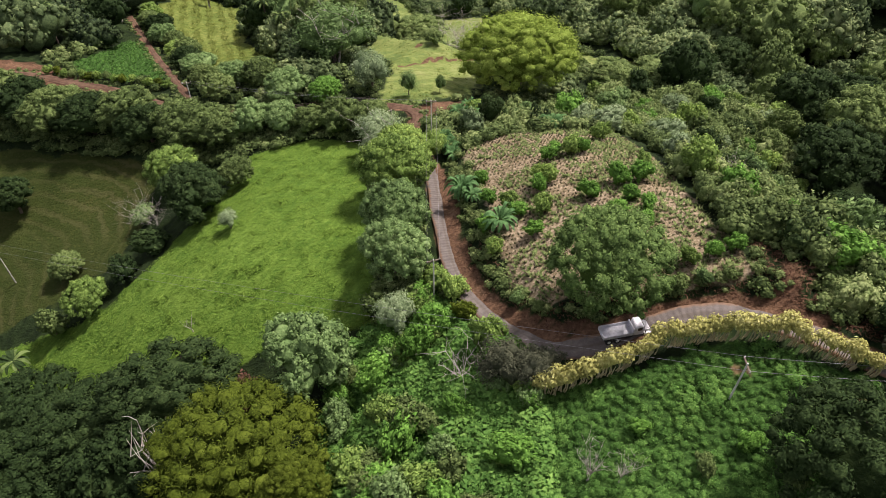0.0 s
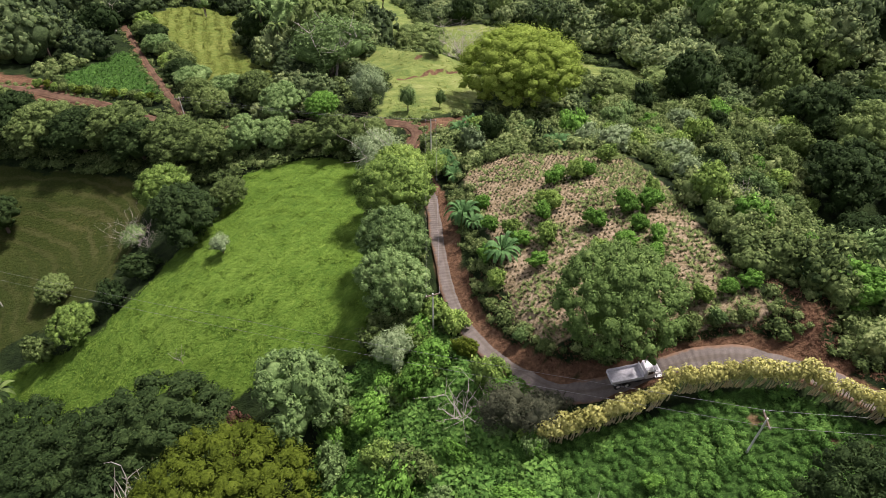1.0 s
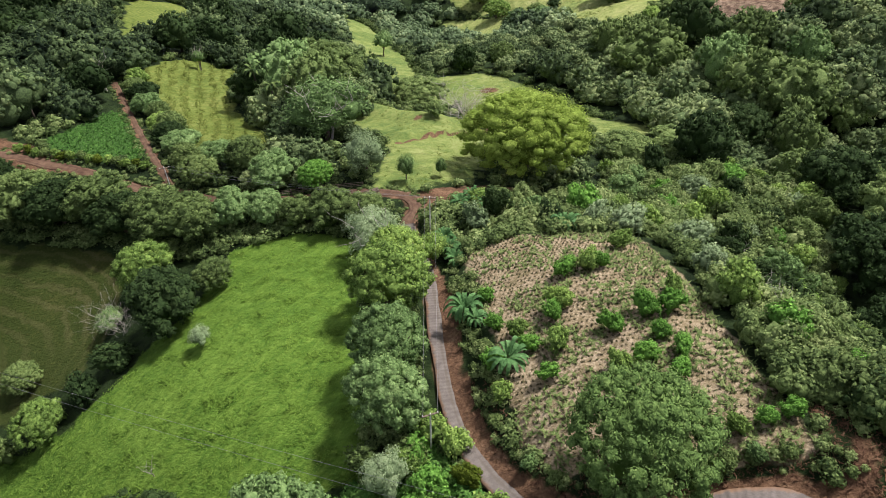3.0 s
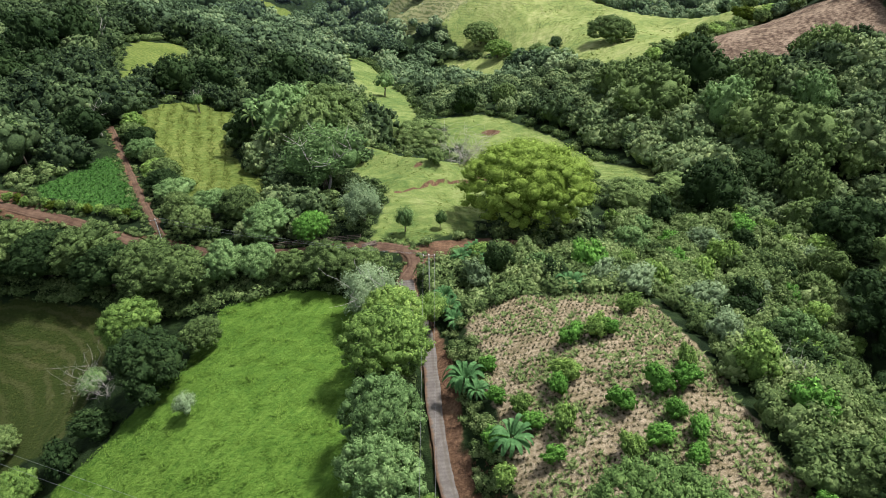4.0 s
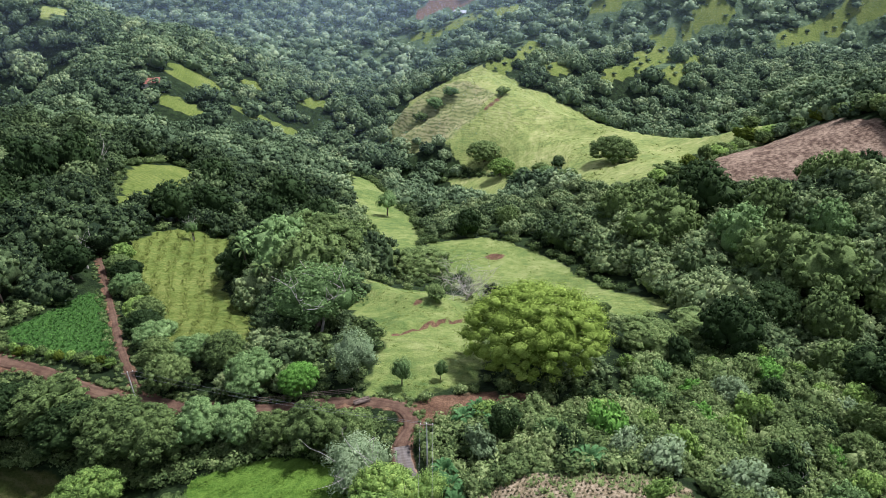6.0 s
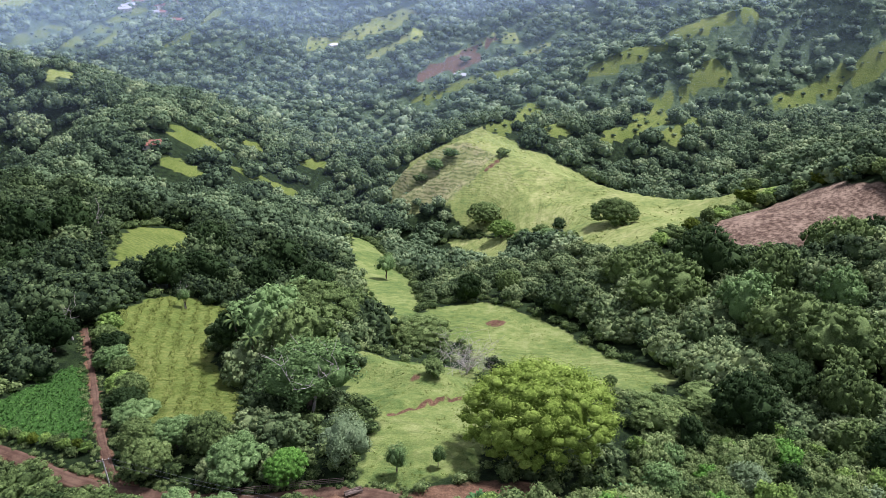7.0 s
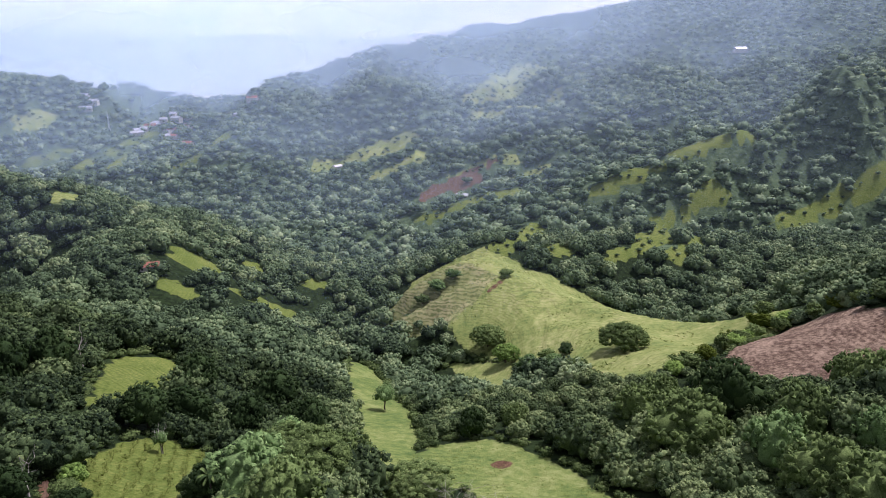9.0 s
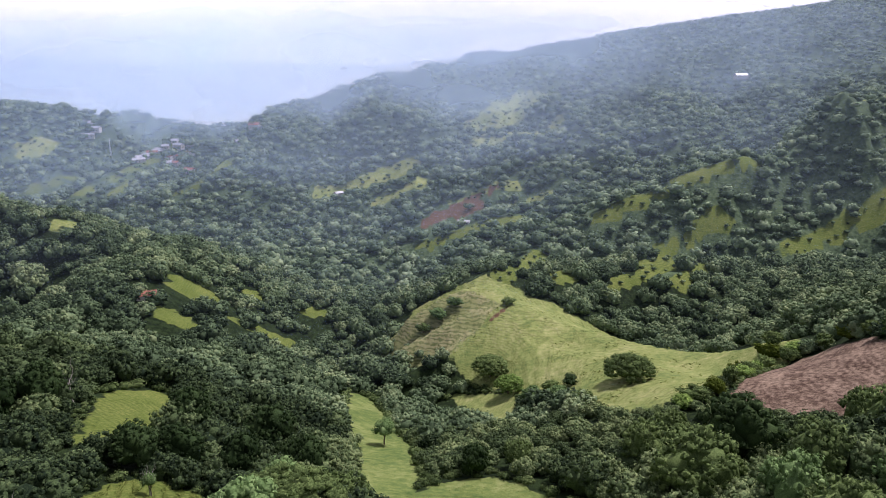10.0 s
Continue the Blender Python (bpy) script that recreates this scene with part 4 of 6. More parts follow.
for k, tpl in enumerate(FAR_TEMPLATES):
    s = np.arange(len(wx)) % 3 == k
    # western valley trees darkened too, the shade there held in their tint
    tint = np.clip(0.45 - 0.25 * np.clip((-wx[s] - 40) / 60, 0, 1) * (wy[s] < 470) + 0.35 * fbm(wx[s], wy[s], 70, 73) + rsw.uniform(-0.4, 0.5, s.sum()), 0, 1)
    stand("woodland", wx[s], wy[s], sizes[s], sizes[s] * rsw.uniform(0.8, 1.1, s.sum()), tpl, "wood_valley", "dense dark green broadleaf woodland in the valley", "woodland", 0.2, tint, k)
wx, wy = scatter(-1300, 1400, 640, 1150, 12.0, 3, wood_keep)
sizes = 10.0 + 10.0 * rsw.uniform(0, 1, len(wx)) ** 2
for k, tpl in enumerate(DISTANT):
    s = np.arange(len(wx)) % 2 == k
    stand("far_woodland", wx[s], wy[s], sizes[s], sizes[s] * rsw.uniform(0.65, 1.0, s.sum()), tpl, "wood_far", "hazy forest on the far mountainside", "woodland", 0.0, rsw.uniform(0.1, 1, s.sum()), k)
wx, wy = scatter(-1900, 1900, 1150, 2150, 16.0, 4, wood_keep)
sizes = rsw.uniform(12, 19.0, len(wx))
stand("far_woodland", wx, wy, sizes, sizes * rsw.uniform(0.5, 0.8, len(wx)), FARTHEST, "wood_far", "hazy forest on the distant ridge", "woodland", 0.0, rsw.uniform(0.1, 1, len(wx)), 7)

# low bushes dotted over the far pastures
wx, wy = scatter(-620, 480, 565, 1260, 10.0, 26, lambda x, y: (np.maximum(spur_grass(x, y), strip_grass(x, y)) > 0.5) & (fbm(x, y, 40, 53) > -0.25))
sizes = rsw.uniform(2.0, 6.5, len(wx)) * (0.7 + wy / 2400)
stand("pasture_bushes", wx, wy, sizes, sizes * 0.8, DISTANT[1], "wood_valley", "low green bushes dotted over the far pastures", "bushes", 0.0, rsw.uniform(0, 0.8, len(wx)), 8)

rsk = np.random.RandomState(31)
kx, ky = scatter(2, 80, 44, 150, 7.5, 15, lambda x, y: inside(KNOLL, x, y) & wooded(x, y, 2.4))
for i, (x, y) in enumerate(zip(kx, ky)):
    leaf = ("light", "grey", "mid", "pale", "vivid", "light", "dark")[int(rsk.randint(7))]
    w = rsk.uniform(3.2, 6.4)
    tree("knoll_shrub", x, y, w, w * rsk.uniform(0.75, 1.1), "bush", leaf, 0.05, {"dark": "dark green", "mid": "green", "grey": "grey-green", "light": "light green", "vivid": "fresh green", "pale": "pale green"}[leaf] + " leafy shrub in the thicket on the knoll", "shrubs on the knoll", i % 3, category="shrub")
# bushes of the knoll beside the crop field
bx, by = scatter(10, 110, 40, 155, 2.35, 5, lambda x, y: inside(KNOLL, x, y) & wooded(x, y, 1.1))
sizes = rsw.uniform(2.0, 5.6, len(bx)) * (0.85 + 0.35 * fbm(bx, by, 15, 81))
for k, tpl in enumerate(THICKET):
    s = np.arange(len(bx)) % 3 == k
    stand("thicket", bx[s], by[s], sizes[s], sizes[s] * rsw.uniform(0.7, 1.1, s.sum()), tpl, "thicket", "leafy green thicket of coffee and shrubs on a knoll", "shrubs", 0.05, np.clip(0.5 + 0.4 * fbm(bx[s], by[s], 22, 74) + rsw.uniform(-0.2, 0.2, s.sum()), 0, 1), k)


# ---- single trees ----
T = [  # name, x, y, width, height, shape, leaf, bare stem, label
    ("mango_tree", 17.2, 50.4, 12.6, 10.5, "great", "mango", 0.12, "large round mango tree with dense green crown above the lane"),
    ("yellow_green_tree", 14.6, 129.5, 21.5, 17, "weep", "lime", 0.1, "spreading yellow-green tree with drooping fine foliage"),
    ("hedge_tree", -11.4, 96.4, 8.6, 7.5, "open", "pale", 0.2, "thin pale-leaved tree with bare grey branches by the lane"),
    ("hedge_tree", -7.6, 82.2, 10.6, 10, "dome", "light", 0.15, "light green clustered tree beside the concrete lane"),
    ("hedge_tree", -7.2, 90.5, 8.0, 8, "dome", "light", 0.15, "light green clustered tree beside the concrete lane"),
    ("hedge_tree", -6.9, 70.2, 9.2, 9.5, "dome", "grey", 0.15, "grey-green rounded tree beside the concrete lane"),
    ("hedge_tree", -6.4, 62.5, 8.8, 9, "dome", "grey", 0.15, "grey-green rounded tree beside the concrete lane"),
    ("hedge_tree", -2.4, 91.8, 4.6, 5.5, "open", "light", 0.25, "small light green tree leaning over the lane"),
    ("broad_tree", -16.5, 49.6, 11.0, 9.5, "broad", "grey", 0.1, "grey-green tree with pale twigs at the meadow's foot"),
    ("dry_bush", -24.2, 47.6, 5.2, 4.2, "bush", "rust", 0.0, "rust-brown withered bush between dark trees"),
    ("grey_bush", -53.0, 89.6, 4.4, 3.2, "open", "grey", 0.0, "thin grey-leaved bush at the meadow's edge"),
    ("pale_tree", -6.1, 53.7, 5.0, 5.5, "open", "pale", 0.2, "small tree with pale silvery leaves"),
    ("yellow_green_tree", -22.4, 36.8, 17.5, 12, "weep", "olive", 0.1, "wide olive-yellow tree crown in the lower wood"),
    ("yellow_green_tree", -14.6, 31.0, 6.5, 8, "weep", "olive", 0.1, "small olive-yellow tree in the lower wood"),
    ("dark_tree", 31.6, 25.4, 13.0, 11, "great", "dark", 0.1, "large dark green glossy tree on the grassy slope"),
    ("dull_tree", 9.6, 42.0, 4.8, 4.5, "open", "brown", 0.15, "dull grey-brown thin-leaved tree below the lane"),
    ("dull_tree", 6.4, 42.6, 5.6, 5.5, "open", "brown", 0.15, "dull grey-brown thin-leaved tree below the lane"),
    ("dark_tree", -34.8, 49.1, 16.0, 10, "great", "dark", 0.1, "dark green tree of the lower wood"),
    ("dark_tree", -45.0, 46.4, 17.0, 10, "great", "dark", 0.1, "dark green tree of the lower wood"),
    ("dark_tree", -58.4, 51.3, 16.0, 10, "great", "dark", 0.1, "dark green tree of the lower wood"),
    ("dark_tree", -51.0, 39.4, 18.0, 10, "great", "dark", 0.1, "dark green tree of the lower wood"),
    ("dark_tree", -36.8, 39.0, 14.0, 10, "broad", "dark", 0.1, "dark green tree of the lower wood"),
    ("meadow_bush", -41.2, 86.4, 11.5, 8, "broad", "dark", 0.05, "dark green bushy tree at the meadow's edge"),
    ("meadow_bush", -49.1, 97.7, 8.6, 8, "dome", "light", 0.1, "light green round tree at the meadow's edge"),
    ("meadow_bush", -35.9, 92.4, 5.8, 5, "dome", "mid", 0.05, "small round dark bush in the meadow"),
    ("meadow_bush", -65.2, 81.7, 5.6, 4.5, "dome", "mid", 0.05, "small green bush in a shaded field"),
    ("meadow_bush", -56.8, 71.5, 7.0, 5.5, "dome", "light", 0.05, "light green bush at the meadow's edge"),
    ("meadow_bush", -62.0, 68.5, 4.6, 4, "bush", "mid", 0.05, "green bush at the meadow's edge"),
    ("meadow_bush", -48.0, 79.9, 5.6, 3.5, "bush", "dark", 0.05, "low dark bush at the meadow's edge"),
    ("meadow_bush", -51.5, 75.6, 5.0, 3.2, "bush", "dark", 0.05, "low dark bush at the meadow's edge"),
    ("sapling", -33.6, 78.5, 3.0, 3.2, "open", "pale", 0.2, "thin pale sapling standing in the meadow"),
    ("dark_tree", -80.5, 97.0, 8.0, 7, "broad", "dark", 0.1, "dark green tree in a shaded field"),
    ("grey_tree", -25.7, 143.1, 15.5, 13, "open", "grey", 0.15, "grey-green tree with bare branches in its crown"),
    ("pale_tree", -15.6, 123.0, 8.0, 8, "open", "pale", 0.2, "pale silver-leaved tree by the track"),
    ("round_bush", -24.2, 119.3, 6.2, 5.5, "dome", "vivid", 0.1, "round bright green bush by the track"),
    ("round_bush", -46.7, 122.6, 7.0, 6, "dome", "mid", 0.1, "round green tree by the track"),
    ("round_bush", -32.4, 121.0, 9.0, 6.5, "broad", "grey", 0.1, "grey-green bushy tree by the track"),
    ("round_bush", -38.5, 127.7, 8.5, 6.5, "broad", "mid", 0.1, "green bushy tree above the track"),
    ("big_tree", -36.7, 192.8, 22, 16, "great", "mid", 0.15, "tall broad tree with fresh green crown"),
    ("dark_tree", -47.0, 172.3, 13, 13, "broad", "dark", 0.15, "dark green tree at the wood's edge"),
    ("dark_tree", 77.2, 174.9, 14, 12, "dome", "dark", 0.15, "rounded very dark tree at the wood's edge"),
    ("hedgerow_tree", 54.1, 158.5, 14, 6.5, "broad", "mid", 0.05, "green hedgerow trees grown together"),
    ("hedgerow_tree", 40.0, 147.3, 12, 6, "broad", "mid", 0.05, "green hedgerow trees grown together"),
    ("hedgerow_tree", 66.6, 170.4, 13, 7.5, "broad", "mid", 0.05, "green hedgerow trees grown together"),
    ("round_bush", -9.6, 204.0, 16.5, 9.5, "dome", "mid", 0.05, "wide round green tree beside the lawn"),
    ("round_bush", 80.0, 364.0, 22, 12.5, "dome", "mid", -0.12, "round green tree standing on the grassy hill"),
    ("round_bush", 17.5, 433, 20, 13, "dome", "mid", 0.05, "round green tree at the foot of the grassy hill"),
    ("round_bush", 26.5, 404, 15, 10, "dome", "light", 0.05, "light green tree at the foot of the grassy hill"),
    ("hill_bush", 36, 376, 11, 8, "broad", "grey", 0.05, "grey-green bush at the foot of the grassy hill"),
    ("hill_bush", 47, 362, 11, 7, "broad", "grey", 0.05, "grey-green bush at the foot of the grassy hill"),
    ("hill_bush", 54, 340, 10, 8, "broad", "mid", 0.05, "green bush at the foot of the grassy hill"),
    ("hill_bush", 46, 384, 8, 4, "bush", "mid", 0.0, "low green bush on the grassy hill"),
    ("hill_bush", 55, 381, 9, 4, "bush", "dark", 0.0, "low dark green bush on the grassy hill"),
    ("hill_bush", 32, 503, 9, 5, "bush", "mid", 0.0, "low green bush behind the hilltop"),
    ("hill_bush", -4, 506, 10, 5, "bush", "grey", 0.0, "low grey-green bush in a hollow of the hill"),
    ("hill_bush", -15, 500, 12, 6, "bush", "grey", 0.0, "low grey-green bush in a hollow of the hill"),
    ("hill_bush", -24, 492, 9, 5, "bush", "mid", 0.0, "low green bush in a hollow of the hill"),
    ("sapling", -7.7, 120.5, 3.0, 5, "open", "grey", 0.1, "thin pale sapling standing on the far lawn"),
    ("sapling", -1.5, 122.6, 2.0, 3.6, "open", "grey", 0.1, "thin grey-green sapling standing on the far lawn"),
    ("lawn_bush", 28.9, 172.7, 4.6, 3.4, "broad", "mid", 0.05, "small round green bush on the pale lawn"),
    ("lawn_bush", 38.4, 178.2, 3.4, 2.6, "broad", "mid", 0.05, "small round green bush on the pale lawn"),
    ("lawn_bush", -3.4, 155.0, 4.6, 2.6, "bush", "mid", 0.0, "leafy green bush growing against an earth bank"),
    ("lawn_bush", 10.0, 166.5, 5.0, 4.0, "bush", "dark", 0.0, "dark green bush beside bare shrubs on the lawn"),
    ("lone_tree", -30.5, 316.0, 9, 11, "open", "grey", 0.3, "lone thin tree on the grass of the valley"),
    ("hilltop_tree", -74.0, 206.0, 3.6, 6, "open", "grey", 0.45, "thin tree on a grassy hilltop"),
]
for x, y, w, h, leaf in ((72, 103, 16, 12, "dark"), (82, 116, 15, 12, "mid"), (69, 88, 13, 10, "dark"), (66, 75, 12, 9, "mid"), (63, 62, 12, 9, "dark"), (86, 100, 15, 12, "dark"), (80, 133, 15, 12, "dark"), (62, 50, 12, 9, "mid"), (79, 88, 14, 11, "mid"), (76, 70, 14, 11, "dark"), (92, 120, 15, 12, "mid"), (57, 40, 10, 8, "dark"), (94, 138, 15, 12, "dark")):
    T.append(("dark_tree", x, y, w, h, "broad", leaf, 0.08, "tall dense tree with a dark rounded crown beyond the knoll"))
for x, y, w, h, leaf in ((-77, 115, 11, 8, "mid"), (-69.9, 113, 11, 8, "dark"), (-62.4, 114, 11.5, 8, "mid"), (-57, 110.5, 10, 7.5, "dark"), (-50.1, 109.7, 11.5, 8, "mid"), (-43.5, 107.5, 10.5, 7.5, "mid"), (-36.7, 109.3, 8.2, 6.5, "grey"), (-30.8, 108.6, 7.2, 6, "grey"), (-25, 107, 6.5, 5, "mid"), (-19.2, 106.3, 8.4, 6.5, "mid"), (-13.5, 104.5, 7.4, 6.5, "mid"), (-84, 117, 11, 8, "dark"), (-92, 119, 12, 8, "mid")):
    T.append(("hedgerow_tree", x, y, w, h, "broad", leaf, 0.06, "dense green hedgerow tree along the track"))
for i, (x, y) in enumerate(((134, 354), (140, 360), (147, 370), (126, 343), (118, 333), (110, 322), (101, 313), (93, 310), (86, 305), (152, 380), (130, 362), (151, 360), (158, 365), (166, 360), (170, 348), (172, 337), (174, 326), (176, 314), (178, 302))):
    T.append(("hill_bush", x, y, 7.0 + (i * 37 % 5) * 0.9, 5.0 + (i * 23 % 4) * 0.6, "bush", ("light", "mid", "olive", "mid")[i % 4], 0.0, "scrubby bush between the grassy hill and the ploughed field"))
for i, (x, y) in enumerate(((-52, 131), (-54.5, 135.5), (-58, 140), (-60, 146), (-64.5, 150), (-67, 156.5), (-71.5, 161), (-74.5, 167.5), (-79, 173), (-81.5, 180), (-50, 127.5), (-45.5, 129.5))):
    T.append(("lane_bush", x, y, 5.6 + (i * 29 % 5) * 0.5, 4.0 + (i * 17 % 4) * 0.5, "broad", ("mid", "grey", "dark", "mid", "light")[i % 5], 0.05, "leafy bush between the earth lane and the hill pasture"))
for i, (name, x, y, w, h, shape, leaf, clear, label) in enumerate(T):
    tree(name, x, y, w, h, shape, leaf, clear, label, "" if "hedge" not in name else name.replace("_", " ") + "s", seed=i % 3)


# ---- plants of the field and the lane ----
for i, (x, y, w) in enumerate(((13.3, 73.6, 3.0), (12.4, 72.0, 2.6), (15.0, 80.5, 2.8), (17.9, 81.3, 3.0), (19.3, 81.2, 2.4), (18.2, 68.5, 2.6), (23.1, 86.8, 2.8), (22.2, 70.4, 3.0), (25.0, 70.6, 3.0), (26.3, 74.3, 2.4), (22.9, 66.2, 2.2), (24.3, 63.3, 2.3), (12.3, 67.1, 2.8), (9.2, 67.6, 2.4), (10.9, 62.9, 2.2), (17.9, 62.2, 2.6), (20.6, 63.0, 2.6), (23.3, 60.2, 2.2), (8.2, 70.4, 2.4), (5.6, 72.6, 2.2), (5.2, 66.8, 2.6), (6.0, 61.8, 2.4), (29.2, 53.6, 2.0), (31.6, 54.2, 2.2), (26.4, 53.0, 2.0), (5.0, 78.2, 2.2))):
    tree("citrus_bush", x, y, w, w * 0.85, "bush", "vivid" if i % 3 else "light", 0.05, "small bushy fruit tree with fresh green leaves in the field", "fruit bushes in the field", i % 3, category="bush")


def banana_leaf(length, width, rise, seed):
    """An arched blade with a folded midrib and torn edges."""
    rs = np.random.RandomState(seed)
    n = 9
    v, f = [], []
    for i in range(n + 1):
        t = i / n
        out = length * (t * 0.95 - 0.1 * t ** 3)
        up = rise * math.sin(t * 2.5) * 1.0 - 0.55 * rise * t ** 3
        w = width * (0.12 + math.sin(math.pi * min(1, t * 0.92 + 0.06)) ** 0.6) * 0.5 * rs.uniform(0.8, 1.08)
        v += [(out, -w, up + 0.3 * w), (out, 0, up), (out, w, up + 0.3 * w)]
        if i:
            a = 3 * i
            f += [(a - 3, a, a + 1, a - 2), (a - 2, a + 1, a + 2, a - 1)]
    return np.array(v), np.array(f)


def banana(x, y, tall, label, count=12, seed=0):
    ob = thing("banana_plant", x, y, label, "banana plant", "banana plants")
    rs = np.random.RandomState(seed)
    for k in range(3):
        a = k * 2.1
        v, f = tube([(0.35 * math.cos(a), 0.35 * math.sin(a), -0.2), (0.25 * math.cos(a), 0.25 * math.sin(a), tall * 0.28), (0.2 * math.cos(a), 0.2 * math.sin(a), tall * 0.5)], [0.17, 0.14, 0.09], 7)
        mesh_object("stem", v, f, M["banana_stem"], ob, True, None, "pale green sheathed stem")
    for k in range(count):
        v, f = banana_leaf(tall * rs.uniform(0.5, 0.72), tall * 0.125, tall * rs.uniform(0.12, 0.46), seed * 20 + k)
        leaf = mesh_object("leaf", v, f, M["leaf_banana"], ob, True)
        a = k * 2.4 + rs.uniform(-0.3, 0.3)
        leaf.matrix_basis = pose(0.2 * math.cos(a), 0.2 * math.sin(a), tall * rs.uniform(0.34, 0.5), rs.uniform(-14, 14), 0, math.degrees(a))
    return ob


M["banana_stem"] = plain("banana_stem", (0.16, 0.20, 0.07), 0.6, 0, 0.5, 2.0)
one = banana(2.3, 76.6, 4.4, "banana plant with broad arching grey-green leaves beside the lane", 26, 1)
two = banana(6.9, 65.6, 4.2, "banana plant with broad arching grey-green leaves at the field's edge", 22, 2)
for i, (x, y, s) in enumerate(((17.4, 95.4, 1.0), (0.3, 93.6, 0.85), (-0.4, 97.4, 0.7), (1.2, 91.0, 0.7), (32.4, 122.5, 0.95), (35.5, 124.5, 0.9), (27.0, 119.5, 0.75), (2.0, 110.0, 0.75), (4.2, 111.5, 0.8), (6.5, 109.0, 0.7), (40.0, 111.0, 0.8), (3.6, 74.4, 0.65), (24.0, 99.0, 0.6))):
    b = copy_thing((one, two)[i % 2], pose(x, y, float(rough_land(np.array([x]), np.array([y]))[0]), 0, 0, i * 77) @ Matrix.Scale(s, 4))
    b["label"] = "banana plant with arching grey-green leaves among shrubs"

# living fence of yellow-leaved shrubs on pale stems
FENCE = resample([(9.6, 40.0), (12.0, 40.3), (15.3, 40.9), (19.1, 41.8), (22.4, 42.9), (25.5, 43.1), (28.5, 42.8), (31.3, 42.1), (33.7, 40.8), (36.3, 38.7), (38.5, 36.5)], 0.6)
rsf = np.random.RandomState(4)
fence_stems = []
for k in range(3):
    r2 = np.random.RandomState(k)
    fence_stems.append(tube([(0, 0, -0.3), (0.08 * r2.normal(), -0.18, 0.9), (0.15 * r2.normal(), -0.1, 2.2)], [0.075, 0.06, 0.04], 6))
SHAPES["sprig"] = dict(lobes=8, leaves=230, leaf=0.085, tall=1.0, lobe_r=0.26, ragged=0.2, core=1)
for i, (x, y) in enumerate(FENCE):
    x, y = x + rsf.normal(0, 0.18), y + rsf.normal(0, 0.2)
    full = 1.0 if x < 33 else 0.85
    ob = thing("fence_shrub", x, y, "yellow-leaved shrub on thin pale stems in a roadside living fence", "shrub", "living fence", turn=rsf.uniform(-25, 25))
    if i == 0:
        stem_meshes = [mesh_object("stem", v, f, M["bark_straw"], None, True) for v, f in fence_stems]
    for k in range(4):
        o = new("stem", stem_meshes[(i + k) % 3].data)
        o.parent = ob
        o.matrix_basis = pose((k - 1.5) * 0.16, -0.12 * (k % 2), 0, rsf.uniform(-6, 6), rsf.uniform(-6, 6), 0) @ Matrix.Scale(rsf.uniform(0.85, 1.1), 4)
    crown = new("crown", crown_mesh("sprig", "leaf_yellow", i % 3, **SHAPES["sprig"]))
    crown.parent = ob
    s = rsf.uniform(1.5, 2.1) * full
    crown.matrix_basis = Matrix.Translation((0, 0, rsf.uniform(1.3, 1.7))) @ Matrix.Diagonal((s, s, s * rsf.uniform(0.9, 1.3), 1))
for o in stem_meshes:
    bpy.data.objects.remove(o)


def dead_tree(x, y, tall, spread, label, seed, count=6, twigs=5, lean=0.0, fork=0.25, name="dead_tree", thick=0.022):
    ob = thing(name, x, y, label, "dead tree")
    for k, (v, f) in enumerate(limbs(np.random.RandomState(seed), tall, spread, tall * thick, count, fork, 0.22, twigs, lean, False)):
        mesh_object("branch" if k else "trunk", v, f, M["bark_pale"], ob, True)
    return ob


dead_tree(1.6, 44.6, 4.6, 3.0, "bleached bare branches of a fallen tree below the lane", 1, 9, 6, fork=0.1)
dead_tree(-32.5, 38.4, 13.5, 4.0, "bare white dead tree standing in dark foliage", 2, 6, 5, fork=0.5)
dead_tree(12.6, 29.6, 5.0, 1.5, "bare pale shrub without leaves on the slope", 3, 9, 9, fork=0.12, thick=0.016)
dead_tree(15.6, 29.0, 3.6, 1.2, "bare pale shrub without leaves on the slope", 8, 8, 9, fork=0.12, thick=0.016)
dead_tree(39.6, 78.5, 4.6, 2.0, "small bleached dead tree sticking out of a thicket", 4, 5, 3)
dead_tree(37.4, 71.6, 4.4, 2.0, "small bleached dead tree sticking out of a thicket", 5, 5, 3)
dead_tree(47.0, 101, 5.2, 2.2, "small bleached dead tree sticking out of a thicket", 6, 4, 3)
dead_tree(-11.6, 94.6, 8.6, 4.2, "grey bare branches over a pale hedge tree", 7, 7, 4)
dead_tree(-52.8, 89.6, 4.8, 4.0, "grey leafless bush at the meadow's edge", 9, 12, 8, fork=0.1, thick=0.012)
dead_tree(-50.0, 87.0, 4.4, 3.0, "grey leafless bush at the meadow's edge", 10, 10, 8, fork=0.1, thick=0.012)
dead_tree(3.0, 166.0, 8.0, 7.0, "bare grey-brown bush beside the lawn", 11, 18, 10, fork=0.1, thick=0.016)
dead_tree(7.0, 166.0, 5.0, 3.6, "bare grey-brown bush beside the lawn", 12, 12, 9, fork=0.1, thick=0.012)
dead_tree(-86.0, 172.0, 9.5, 2.6, "twisted white dead tree beside an earth lane", 13, 3, 3, fork=0.4)
dead_tree(-25.0, 141.0, 12.5, 6.5, "bare grey limbs in an old tree", 14, 9, 6, fork=0.3)
dead_tree(-74.2, 206.0, 7.5, 2.4, "thin bare tree on a grassy hilltop", 15, 5, 4, fork=0.4)
dead_tree(-125, 263, 13, 2.6, "tall pale bare trunk above the wood", 16, 4, 3, fork=0.6)
dead_tree(-35.5, 60.5, 3.2, 1.2, "thin leafless sapling at the foot of the meadow", 17, 4, 3, fork=0.3)

